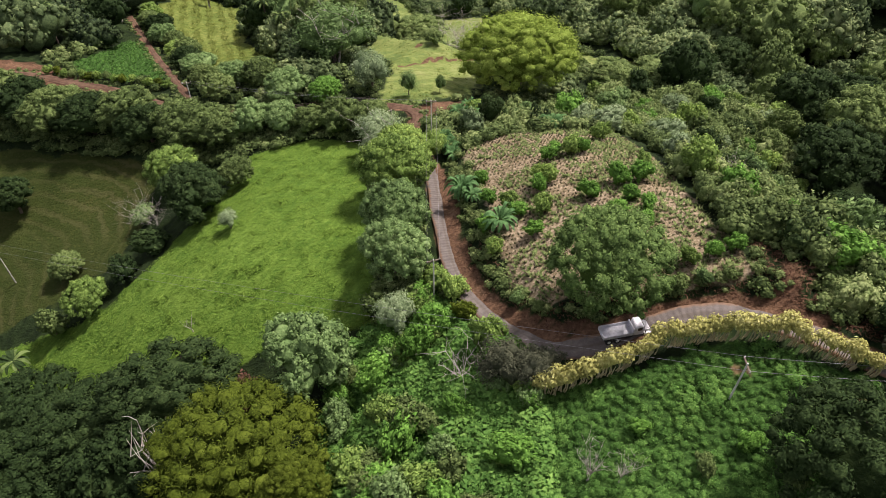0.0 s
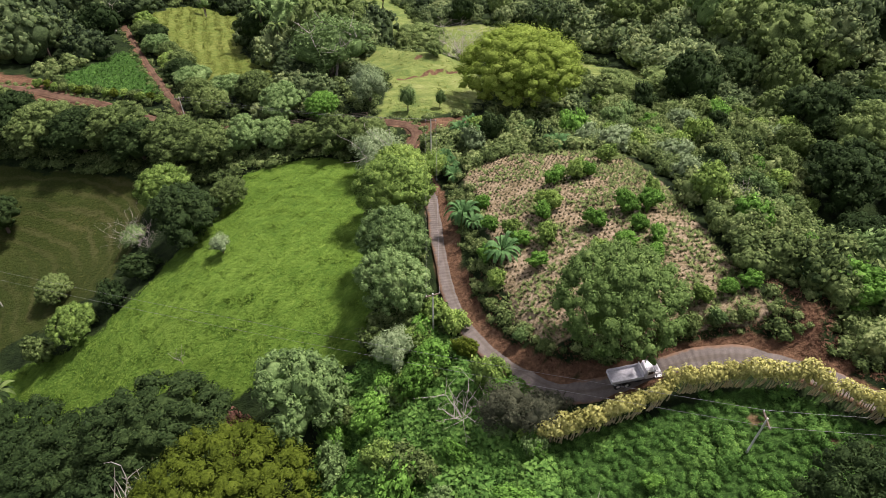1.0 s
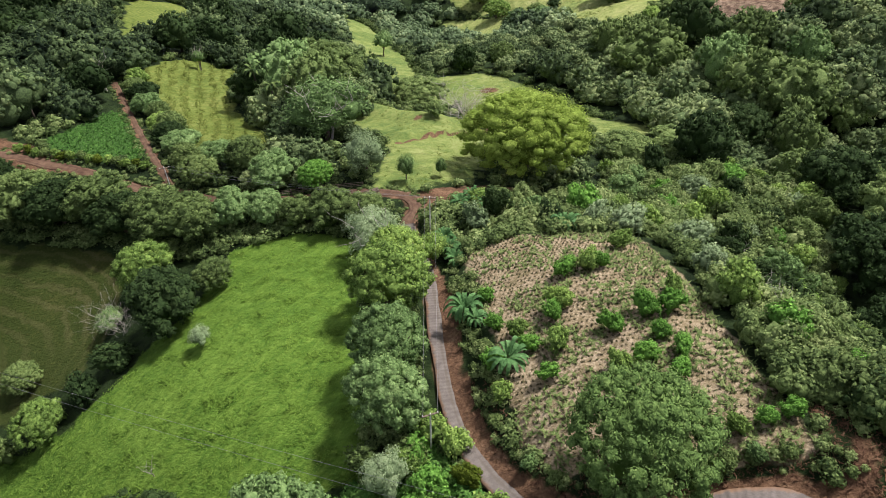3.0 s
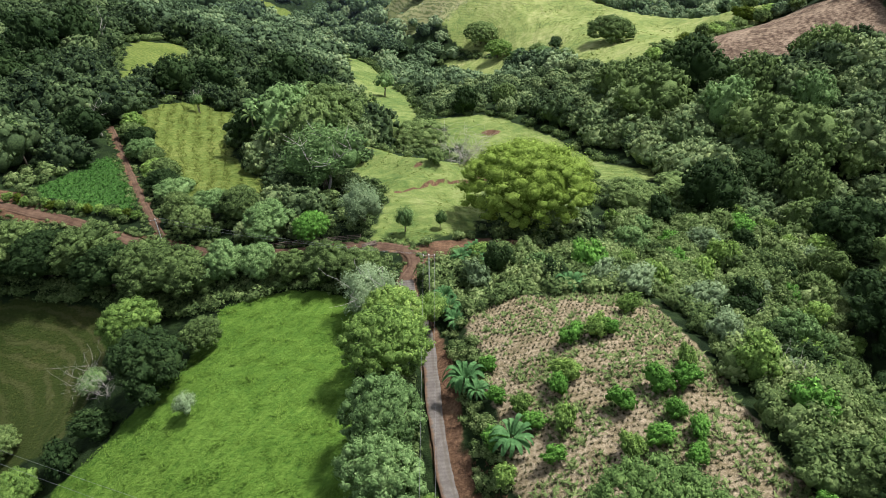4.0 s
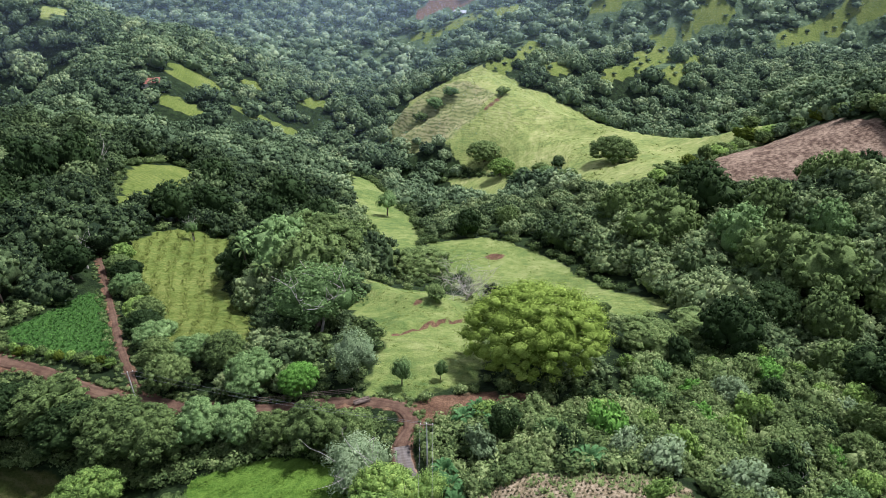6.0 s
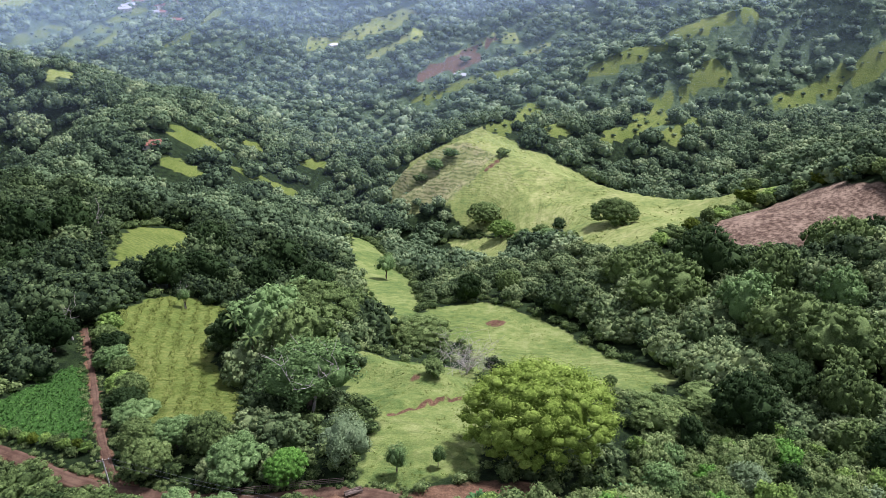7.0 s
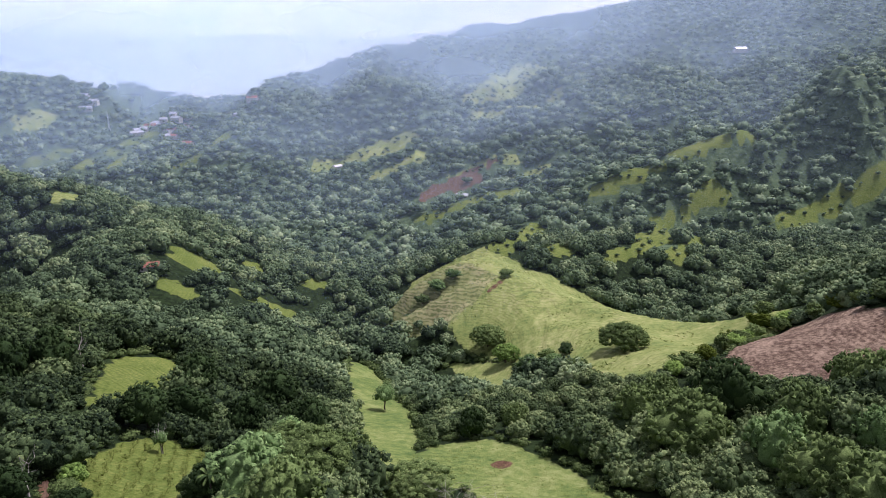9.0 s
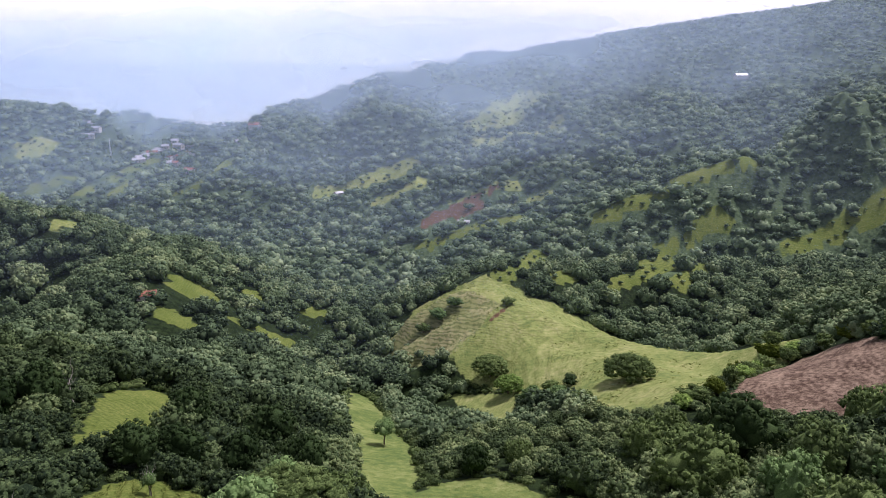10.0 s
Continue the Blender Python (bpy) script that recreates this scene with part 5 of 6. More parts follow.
# ---- low growth, uncounted ----
LEAFLET = [crown_shape(260 + k, 7, 170, 0.085, 0.6, core=1, lobe_r=0.26, ragged=0.3, single=True) for k in range(3)]
rsl = np.random.RandomState(12)
sx, sy = scatter(-16, 48, 25, 60, 0.95, 6, lambda x, y: inside(SLOPE, x, y) & (near_line(ROAD, x, y) > 2.0))
lush = np.clip(0.5 + 0.5 * fbm(sx, sy, 9, 75) + np.where(sx < 9, 0.35, 0.05), 0, 1)
sizes = np.where(sx < 10, 0.9, 0.75) + 1.5 * lush ** 2 * rsl.uniform(0.5, 1.3, len(sx)) * np.where(sx < 10, 1.4, 0.55) - np.where(sx < 10, 0, rsl.uniform(0, 0.35, len(sx)))
M["vine"] = leafage("vine_leaf", (0.025, 0.072, 0.014), (0.080, 0.190, 0.036), (0.225, 0.413, 0.088), "tint")
for k, tpl in enumerate(LEAFLET):
    s = np.arange(len(sx)) % 3 == k
    stand("creepers", sx[s], sy[s], sizes[s] * 1.25, sizes[s] * 0.7, tpl, "vine", "bright green creeping leafy growth on the slope", "creepers", 0.1, np.clip(lush[s] * 0.7 + rsl.uniform(-0.1, 0.35, s.sum()), 0, 1), k)
# bushes on the lower slope and the lane's left bank
for i in range(46):
    for tries in range(30):
        x, y = rsl.uniform(-13, 9), rsl.uniform(24, 57)
        if inside(SLOPE, np.array([x]), np.array([y]))[0] and near_line(ROAD, np.array([x]), np.array([y]))[0] > 3.4 and math.hypot(x - 1.6, y - 44.6) > 4:
            break
    w = rsl.uniform(2.4, 4.6)
    tree("slope_bush", x, y, w, w * rsl.uniform(0.7, 1.0), "bush", ("vivid", "mid", "light", "grey", "vivid")[i % 5], 0.0, "leafy bush in tangled growth on the slope", "bushes on the slope", i % 3, category="bush")
for i, (x, y, w, leaf) in enumerate(((26.5, 31, 2.2, "vivid"), (29, 27.5, 2.6, "mid"), (18, 34, 1.8, "vivid"), (38, 38, 2.0, "mid"), (22.5, 29.5, 2.0, "mid"), (6, 33, 2.6, "light"), (1.0, 57.2, 3.4, "light"), (-1.6, 59.6, 3.6, "light"), (-3.2, 56.6, 3.8, "vivid"), (2.2, 53.2, 2.8, "olive"), (-8.2, 56.5, 4.2, "mid"), (43, 41, 4.5, "dark"), (41.5, 37, 4, "brown"), (47, 41, 5, "mid"), (5.2, 59.2, 1.6, "mid"), (8.4, 53.4, 1.8, "grey"), (10.6, 51.2, 1.6, "mid"), (22.5, 50.0, 1.8, "mid"), (25, 50.2, 1.9, "mid"), (27.5, 50.4, 1.8, "grey"), (30, 50.2, 1.6, "mid"))):
    tree("roadside_bush", x, y, w, w * 0.8, "bush", leaf, 0.0, "leafy roadside bush near the lane", "roadside bushes", i % 3, category="bush")


def tuft_shape(blades, seed, spread=0.5, slim=0.12):
    rs = np.random.RandomState(seed)
    v, f = [], []
    for k in range(blades):
        a, r = rs.uniform(0, 6.28), rs.uniform(0, spread * 0.5)
        c = np.array([math.cos(a) * r, math.sin(a) * r, 0])
        tip = c + np.array([rs.normal(0, 0.3), rs.normal(0, 0.3), rs.uniform(0.6, 1.0)])
        b = np.array([-math.sin(a * 3), math.cos(a * 3), 0]) * slim
        v += [c - b, c + b, tip]
        f.append((3 * k, 3 * k + 1, 3 * k + 2) if np.cross(2 * b, tip - c + b)[2] > 0 else (3 * k + 1, 3 * k, 3 * k + 2))
    n = np.random.RandomState(seed + 9).normal(0, 0.25, (len(v), 3)) + np.array([0, 0, 1.0])
    return np.array(v), np.array(f), n / np.linalg.norm(n, axis=1)[:, None]


gx_, gy_ = scatter(-75, -8, 54, 106, 0.48, 7, lambda x, y: inside(MEADOW, x, y))
h = 0.14 + 0.32 * np.clip(fbm(gx_, gy_, 4.5, 76, 3), 0, 1) + rsl.uniform(0, 0.1, len(gx_))
stand("meadow_grass", gx_, gy_, h * 2.4, h, tuft_shape(7, 1, 0.8, 0.14), "grass_tuft", "long bright green meadow grass in tussocks", "grass", 0.02, np.clip(0.5 + 0.35 * fbm(gx_, gy_, 9, 77) + rsl.uniform(-0.15, 0.15, len(gx_)), 0, 1), 1)
# planted rows in the crop field
rows_x, rows_y = [], []
for j in range(60):
    yy = 51 + j * 0.78
    for k in range(62):
        rows_x.append(1.0 + k * 0.56 + (j % 2) * 0.28), rows_y.append(yy + 0.045 * (k - 20) + 0.25 * math.sin(k * 0.3))
rows_x, rows_y = np.array(rows_x) + rsl.normal(0, 0.07, len(rows_x)), np.array(rows_y) + rsl.normal(0, 0.07, len(rows_y))
k = inside(CROP_FIELD, rows_x, rows_y) & (rsl.uniform(0, 1, len(rows_x)) < 0.93)
rows_x, rows_y = rows_x[k], rows_y[k]
sz = rsl.uniform(0.36, 0.52, len(rows_x)) * np.where(rows_x > 24, 1.1, 1)
stand("crop_rows", rows_x, rows_y, sz * 0.95, sz * 1.0, tuft_shape(12, 2, 0.7, 0.11), "crop", "low dark tufts planted in rows on dry straw-covered soil", "crop", 0.05, np.clip(0.35 + 0.5 * fbm(rows_x, rows_y, 12, 78) + np.where(rows_x > 24, 0.25, 0) + rsl.uniform(-0.2, 0.2, len(rows_x)), 0, 1), 2)
M["weed"] = leafage("weed_leaf", (0.08, 0.12, 0.035), (0.16, 0.22, 0.07), (0.28, 0.34, 0.12), "tint")
px_, py_ = scatter(1, 36, 50, 95, 0.75, 8, lambda x, y: inside(CROP_FIELD, x, y) & (fbm(x, y, 10, 79) + 0.4 * fbm(x, y, 3, 83) > -0.02 - 0.016 * (x - 8)))
stand("field_weeds", px_, py_, rsl.uniform(0.6, 1.2, len(px_)), rsl.uniform(0.25, 0.55, len(px_)), tuft_shape(12, 3, 0.9, 0.16), "weed", "patches of green weeds between the rows", "weeds", 0.03, None, 3)
SCRUB = [crown_shape(280 + k, 9, 130, 0.1, 0.75, core=1, lobe_r=0.24, ragged=0.24, single=True) for k in range(3)]
# leaf litter, dry grass and weeds on the banks beside the lane
BANK = [(2.4, 66), (3.4, 60), (5.6, 55), (9, 50.6), (13, 47.3), (24, 48.4), (33, 46.4), (38, 42.6), (46, 36.5), (58, 30), (60, 46), (44, 56), (33, 58), (33, 50.2), (12, 51), (7.4, 56), (5.4, 64)]
hx, hy = scatter(0, 60, 30, 68, 0.42, 16, lambda x, y: inside(BANK, x, y) & (near_line(ROAD, x, y) > 1.7) & (x < 48))
stand("bank_litter", hx, hy, rsl.uniform(0.35, 0.8, len(hx)), rsl.uniform(0.08, 0.3, len(hx)), tuft_shape(7, 5, 1.0, 0.16), "litter", "brown leaf litter and dry grass on the cut bank", "leaf litter", 0.03, None, 9)
hx, hy = scatter(0, 60, 30, 68, 1.25, 17, lambda x, y: inside(BANK, x, y) & (near_line(ROAD, x, y) > 2.6) & (fbm(x, y, 7, 82) > -0.15) & (x < 50))
sizes = rsl.uniform(0.6, 2.0, len(hx)) * np.where(hx > 38, 1.6, 1)
stand("bank_weeds", hx, hy, sizes, sizes * 0.75, SCRUB[1], "thicket", "leafy weeds sprouting on the cut bank", "weeds", 0.05, rsl.uniform(0.1, 0.9, len(hx)), 10)
# scrub of mixed height between field, lot and wood
hx, hy = scatter(-95, -8, 102, 120, 1.6, 9, lambda x, y: wooded(x, y, 0.3) & (near_line(TRACK, x, y) > 2.6) & (y < 121))
sizes = rsl.uniform(1.6, 3.4, len(hx))
stand("undergrowth", hx, hy, sizes, sizes * 0.8, SCRUB[0], "thicket", "leafy undergrowth beneath the hedgerow", "shrubs", 0.05, rsl.uniform(0, 0.7, len(hx)), 4)
hx, hy = scatter(-90, 66, 117, 232, 3.0, 10, lambda x, y: (wooded(x, y, 0.5) & (y < 150)) | (inside(LOW_SCRUB, x, y) & ~inside(LAWN_A, x, y) & ~inside(LAWN_B, x, y) & (rsl.uniform(0, 1, x.shape) < 0.35)))
sizes = rsl.uniform(1.8, 4.0, len(hx))
stand("undergrowth", hx, hy, sizes, sizes * 0.75, SCRUB[1], "thicket", "leafy undergrowth at the wood's edge", "shrubs", 0.05, rsl.uniform(0, 0.8, len(hx)), 5)
hx, hy = scatter(-14, 6, 56, 104, 1.5, 11, lambda x, y: wooded(x, y, 0.4) & (near_line(ROAD, x, y) > 1.9) & (x < -1.6))
sizes = rsl.uniform(1.4, 3.0, len(hx))
stand("undergrowth", hx, hy, sizes, sizes * 0.9, SCRUB[2], "thicket", "leafy undergrowth of the hedge along the lane", "shrubs", 0.05, rsl.uniform(0, 0.7, len(hx)), 6)
hx, hy = scatter(0, 9, 55, 97, 1.15, 12, lambda x, y: (near_line(ROAD, x, y) > 2.2) & ~inside(CROP_FIELD, x, y) & ~inside(KNOLL, x, y) & (x < 8) & (fbm(x, y, 8, 80) > -0.25) & (near_line(ROAD, x, y) < 8))
sizes = rsl.uniform(0.8, 2.0, len(hx))
stand("undergrowth", hx, hy, sizes, sizes * 0.8, SCRUB[0], "thicket", "leafy weeds on the bank above the lane", "shrubs", 0.05, rsl.uniform(0.2, 1, len(hx)), 7)
hx, hy = scatter(-5, 26, 93, 117, 1.7, 22, lambda x, y: (near_line(ROAD, x, y) > 2.4) & (near_line(TRACK, x, y) > 2.6) & ~inside(CROP_FIELD, x, y) & ~inside(RED_LOT, x, y) & (x > -4.5 + (y < 104) * 1.5))
sizes = rsl.uniform(1.4, 3.6, len(hx))
stand("undergrowth", hx, hy, sizes, sizes * 0.8, SCRUB[2], "thicket", "leafy shrubs between the field and the lot", "shrubs", 0.05, rsl.uniform(0.1, 0.8, len(hx)), 15)
# the leafy skirts of the woods round the clearings
hx, hy = scatter(-130, 150, 124, 440, 3.1, 23, lambda x, y: (y > 150) & in_view(x, y, 0.66, 10) & wooded(x, y, 0.8) & ~wooded(x, y, 4.2) & (before_clearing(x, y) < 0.5))
sizes = rsl.uniform(2.2, 4.6, len(hx)) * np.where(hy > 280, 1.3, 1.0)
stand("undergrowth", hx, hy, sizes, sizes * 0.8, LEAFLET[1], "thicket", "leafy shrubs along the edges of the clearings", "shrubs", 0.05, rsl.uniform(0, 0.6, len(hx)), 16)
hx, hy = scatter(-130, 150, 124, 440, 2.8, 24, lambda x, y: in_view(x, y, 0.66, 10) & wooded(x, y, 0.8) & ~wooded(x, y, 4.2) & (before_clearing(x, y) >= 0.5))
sizes = rsl.uniform(1.4, 3.2, len(hx)) * np.where(hy > 280, 1.3, 1.0)
stand("undergrowth", hx, hy, sizes, sizes * 0.7, LEAFLET[2], "thicket", "low leafy shrubs along the edges of the clearings", "shrubs", 0.05, rsl.uniform(0, 0.7, len(hx)), 17)
hx, hy = scatter(-95, 4, 104, 182, 0.9, 25, lambda x, y: (((near_line(TRACK, x, y) < 3.4) & (near_line(TRACK, x, y) > 1.2)) | ((near_line(DIRT_LANE, x, y) < 2.2) & (near_line(DIRT_LANE, x, y) > 0.75))) & (near_line(ROAD, x, y) > 1.8) & (fbm(x, y, 6, 43) > -0.25))
sizes = rsl.uniform(0.4, 1.3, len(hx))
stand("verge_weeds", hx, hy, sizes, sizes * 0.6, LEAFLET[0], "thicket", "patchy green weeds along the earth track", "weeds", 0.03, rsl.uniform(0.1, 0.8, len(hx)), 18)
# tussocks in trodden rows on the hill pastures, and thinner ones on the lawns
M["hill_tuft"] = leafage("hill_tuft", (0.075, 0.11, 0.018), (0.13, 0.165, 0.032), (0.21, 0.235, 0.065), "tint", 0.2)
gx_, gy_ = scatter(-90, -36, 130, 218, 0.72, 19, lambda x, y: inside(HILL_PASTURE, x, y) & (np.sin((x * 0.75 + y * 0.25) * 2.4 + 1.6 * fbm(x, y, 22, 36)) + 0.8 * fbm(x, y, 5, 37) > -0.1))
h = rsl.uniform(0.2, 0.48, len(gx_))
stand("pasture_grass", gx_, gy_, h * 1.9, h, tuft_shape(8, 7, 0.9, 0.18), "hill_tuft", "tussocky yellow-green grass on a grazed hillside", "grass", 0.03, rsl.uniform(0.4, 1.0, len(gx_)), 12)
gx_, gy_ = scatter(-28, 62, 117, 266, 1.5, 20, lambda x, y: (inside(LAWN_A, x, y) | inside(LAWN_B, x, y)) & (fbm(x, y, 16, 38) + 0.5 * fbm(x, y, 4, 39) > 0.1))
h = rsl.uniform(0.15, 0.4, len(gx_))
stand("pasture_grass", gx_, gy_, h * 2.2, h, tuft_shape(7, 8, 0.9, 0.18), "hill_tuft", "scattered tussocks of longer grass on a pale lawn", "grass", 0.03, rsl.uniform(0, 1, len(gx_)), 13)
gx_, gy_ = scatter(-62, 172, 300, 560, 3.2, 21, lambda x, y: inside(HILL_GRASS, x, y) & (fbm(x, y, 30, 40) + 0.5 * fbm(x, y, 9, 41) > np.where(x < 20, -0.2, 0.3)))
h = rsl.uniform(0.3, 0.8, len(gx_))
stand("pasture_grass", gx_, gy_, h * 2.6, h, tuft_shape(7, 8, 0.9, 0.2), "hill_tuft", "tussocks and low weeds on the grassy hill", "grass", 0.03, rsl.uniform(0, 1, len(gx_)), 14)
gx_, gy_ = scatter(-110, -50, 66, 112, 0.85, 13, lambda x, y: inside(SHADED_FIELD, x, y))
stand("rough_grass", gx_, gy_, rsl.uniform(0.3, 0.7, len(gx_)), rsl.uniform(0.08, 0.2, len(gx_)), tuft_shape(7, 4, 0.9, 0.13), "shaded_grass", "rough pasture grass with shade put into its dull colour", "grass", 0.03, None, 8)


# ---- palms in the wood's edge ----
def palm(x, y, tall, seed):
    ob = thing("palm_tree", x, y, "slender palm with a rosette of drooping fronds in the wood's edge", "palm tree", "palms", turn=seed * 50)
    v, f = tube([(0, 0, -0.4), (0.2, 0, tall * 0.5), (0.1, 0.1, tall)], [0.26, 0.2, 0.15], 7)
    mesh_object("trunk", v, f, M["bark"], ob, True)
    rs = np.random.RandomState(seed)
    for k in range(16):
        v, f = banana_leaf(rs.uniform(2.6, 3.4), 0.6, rs.uniform(0.1, 1.3), seed * 40 + k)
        leaf = mesh_object("frond", v, f, M["leaf_dark" if k % 3 else "leaf_mid"], ob, True)
        leaf.matrix_basis = pose(0.1, 0.1, tall, rs.uniform(-10, 10), rs.uniform(-5, 25), k * 137.5)
    return ob


for i, (x, y, h) in enumerate(((-46.7, 167.6, 12), (-41.0, 160.5, 10), (-92, 150, 10), (-66.0, 62.5, 4.5))):
    palm(x, y, h, i + 1)


# ---- the garden plot by the earth lane ----
gx_, gy_ = scatter(-85, -59, 129, 162, 0.8, 18, lambda x, y: inside(GARDEN, x, y))
stand("garden_plants", gx_, gy_, rsl.uniform(0.5, 0.9, len(gx_)), rsl.uniform(0.3, 0.6, len(gx_)), tuft_shape(9, 6, 0.9, 0.18), "vine", "low green plants growing in a garden plot", "crop", 0.03, rsl.uniform(0, 0.6, len(gx_)), 11)
for i in range(15):
    t = i / 14
    x, y = -86 + 27 * t, 132.4 - 5.2 * t + 0.4 * math.sin(i * 2.0)
    tree("hedge_bush", x, y, 1.9, 1.7, "bush", ("light", "olive", "light", "mid")[i % 4], 0.0, "small clipped yellow-green hedge bush beside the track", "garden hedge", i % 3, category="bush")


# ---- built things ----
def box(bm, x0, x1, y0, y1, z0, z1, bevel=0.0, taper=None):
    """A box added to bm; taper: (dx, dy) drawn in at the top."""
    tx, ty = taper or (0, 0)
    v = [bm.verts.new(p) for p in ((x0, y0, z0), (x1, y0, z0), (x1, y1, z0), (x0, y1, z0), (x0 + tx, y0 + ty, z1), (x1 - tx, y0 + ty, z1), (x1 - tx, y1 - ty, z1), (x0 + tx, y1 - ty, z1))]
    f = [bm.faces.new([v[i] for i in q]) for q in ((3, 2, 1, 0), (4, 5, 6, 7), (0, 1, 5, 4), (1, 2, 6, 5), (2, 3, 7, 6), (3, 0, 4, 7))]
    if bevel:
        edges = {e for q in f for e in q.edges}
        bmesh.ops.bevel(bm, geom=list(edges), offset=bevel, segments=2, affect="EDGES")
    return bm


def block(name, parent, mat, *dims, label="", bevel=0.0, taper=None):
    return part(name, box(bmesh.new(), *dims, bevel, taper), mat, parent, label)


def rod(name, parent, mat, a, b, r0, r1=None, sides=8, label=""):
    v, f = tube([a, b], [r0, r1 or r0], sides)
    n = len(v) // 2
    bm = bmesh.new()
    vs = [bm.verts.new(q) for q in v]
    for q in f:
        bm.faces.new([vs[i] for i in q])
    bm.faces.new(vs[:n][::-1]), bm.faces.new(vs[n:])
    return part(name, bm, mat, parent, label)


M["white_paint"] = plain("white_paint", (0.78, 0.78, 0.77), 0.35, 0, 0.12, 2.0, 0.5)
M["bed_steel"] = plain("bed_steel", (0.62, 0.62, 0.63), 0.5, 0.0, 0.3, 3.0)
M["black_rubber"] = plain("black_rubber", (0.02, 0.02, 0.02), 0.8)
M["dark_steel"] = plain("dark_steel", (0.05, 0.05, 0.055), 0.55, 0.5)
M["glass"] = plain("dark_glass", (0.02, 0.025, 0.03), 0.08, 0, 0.0, 2.0, 0.8)
M["lamp_glass"] = plain("lamp_glass", (0.7, 0.7, 0.65), 0.15, 0, 0.1)
M["concrete_pole"] = plain("pole_concrete", (0.72, 0.70, 0.66), 0.8, 0, 0.35, 1.5)
M["wire"] = plain("wire", (0.30, 0.30, 0.30), 0.5, 0.6)
M["grey_wood"] = plain("grey_wood", (0.22, 0.17, 0.13), 0.85, 0, 0.5, 2.0)
M["white_board"] = plain("white_board", (0.7, 0.7, 0.68), 0.6, 0, 0.1)
M["house_wall"] = plain("house_wall", (0.66, 0.62, 0.55), 0.8, 0, 0.25, 0.4)
M["tin_roof"] = plain("tin_roof", (0.52, 0.52, 0.53), 0.45, 0.3, 0.35, 0.3)
M["red_roof"] = plain("red_roof", (0.36, 0.15, 0.10), 0.8, 0, 0.3, 0.4)
M["dark_gap"] = plain("dark_opening", (0.03, 0.03, 0.03), 0.6)


def truck(x, y, turn):
    """A small white dump truck with an empty steel bed, heading along its +x."""
    ob = thing("dump_truck", x, y, "white dump truck with an empty steel bed on the concrete lane", "truck", z=float(rough_land(np.array([x]), np.array([y]))[0]) + 0.16, turn=turn, size=0.84)
    w = M["white_paint"]
    block("chassis", ob, M["dark_steel"], -3.0, 2.7, -0.45, 0.45, 0.55, 0.8)
    bed = block("bed_floor", ob, M["bed_steel"], -3.1, 0.75, -0.92, 0.92, 0.95, 1.05, label="grey steel bed floor")
    for y0 in (-0.97, 0.9):
        side = block("bed_side", ob, M["bed_steel"], -3.15, 0.8, y0, y0 + 0.07, 0.95, 1.48, bevel=0.015)
        for k in range(5):
            xr = -2.8 + k * 0.8
            yr = y0 - 0.05 if y0 < 0 else y0 + 0.07
            block("rib", side, M["bed_steel"], xr, xr + 0.08, yr, yr + 0.05, 0.97, 1.44)
    block("tailgate", ob, M["bed_steel"], -3.2, -3.13, -0.9, 0.9, 0.95, 1.46, bevel=0.015)
    block("headboard", ob, M["bed_steel"], 0.72, 0.8, -0.9, 0.9, 1.05, 1.95, bevel=0.015)
    cab = block("cab", ob, w, 0.95, 2.15, -0.93, 0.93, 0.75, 2.25, bevel=0.09, taper=(0.12, 0.1))
    block("windscreen", cab, M["glass"], 2.07, 2.13, -0.8, 0.8, 1.55, 2.08)
    for s in (-1, 1):
        block("side_window", cab, M["glass"], 1.25, 1.85, s * 0.885 - 0.015, s * 0.885 + 0.015, 1.55, 2.05)
        rod("mirror_arm", cab, M["dark_steel"], (2.0, s * 0.86, 1.7), (2.1, s * 1.25, 1.75), 0.02)
        block("mirror", cab, M["dark_steel"], 2.07, 2.13, s * 1.27 - 0.09, s * 1.27 + 0.09, 1.55, 1.9, bevel=0.01)
    hood = block("hood", ob, w, 2.1, 3.1, -0.8, 0.8, 0.8, 1.5, bevel=0.14, taper=(0.08, 0.1))
    block("grille", hood, M["dark_steel"], 3.08, 3.13, -0.5, 0.5, 0.85, 1.3)
    for s in (-1, 1):
        block("headlight", hood, M["lamp_glass"], 3.06, 3.14, s * 0.66 - 0.1, s * 0.66 + 0.1, 0.95, 1.15, bevel=0.02)
        block("mudguard", ob, w, 2.15, 3.05, s * 0.92 - 0.16, s * 0.92 + 0.16, 0.92, 1.08, bevel=0.06)
        block("fuel_tank", ob, M["dark_steel"], -0.2, 0.7, s * 0.75 - 0.2, s * 0.75 + 0.2, 0.5, 0.9, bevel=0.06)
    block("bumper", ob, M["dark_steel"], 3.12, 3.26, -0.95, 0.95, 0.5, 0.75, bevel=0.03)
    for xw, ys in ((2.6, (-0.88, 0.88)), (-1.3, (-0.85, 0.85)), (-2.4, (-0.85, 0.85))):
        for yw in ys:
            t = 0.14 if xw > 0 else 0.24
            wheel = rod("wheel", ob, M["black_rubber"], (xw, yw - t, 0.47), (xw, yw + t, 0.47), 0.47, None, 18, "black tyre")
            s = 1 if yw > 0 else -1
            rod("rim", wheel, M["lamp_glass"], (xw, yw + s * (t - 0.06), 0.47), (xw, yw + s * (t + 0.015), 0.47), 0.27, 0.22, 14, "pale steel rim")
    return ob


truck(18.8, 45.7, 13)


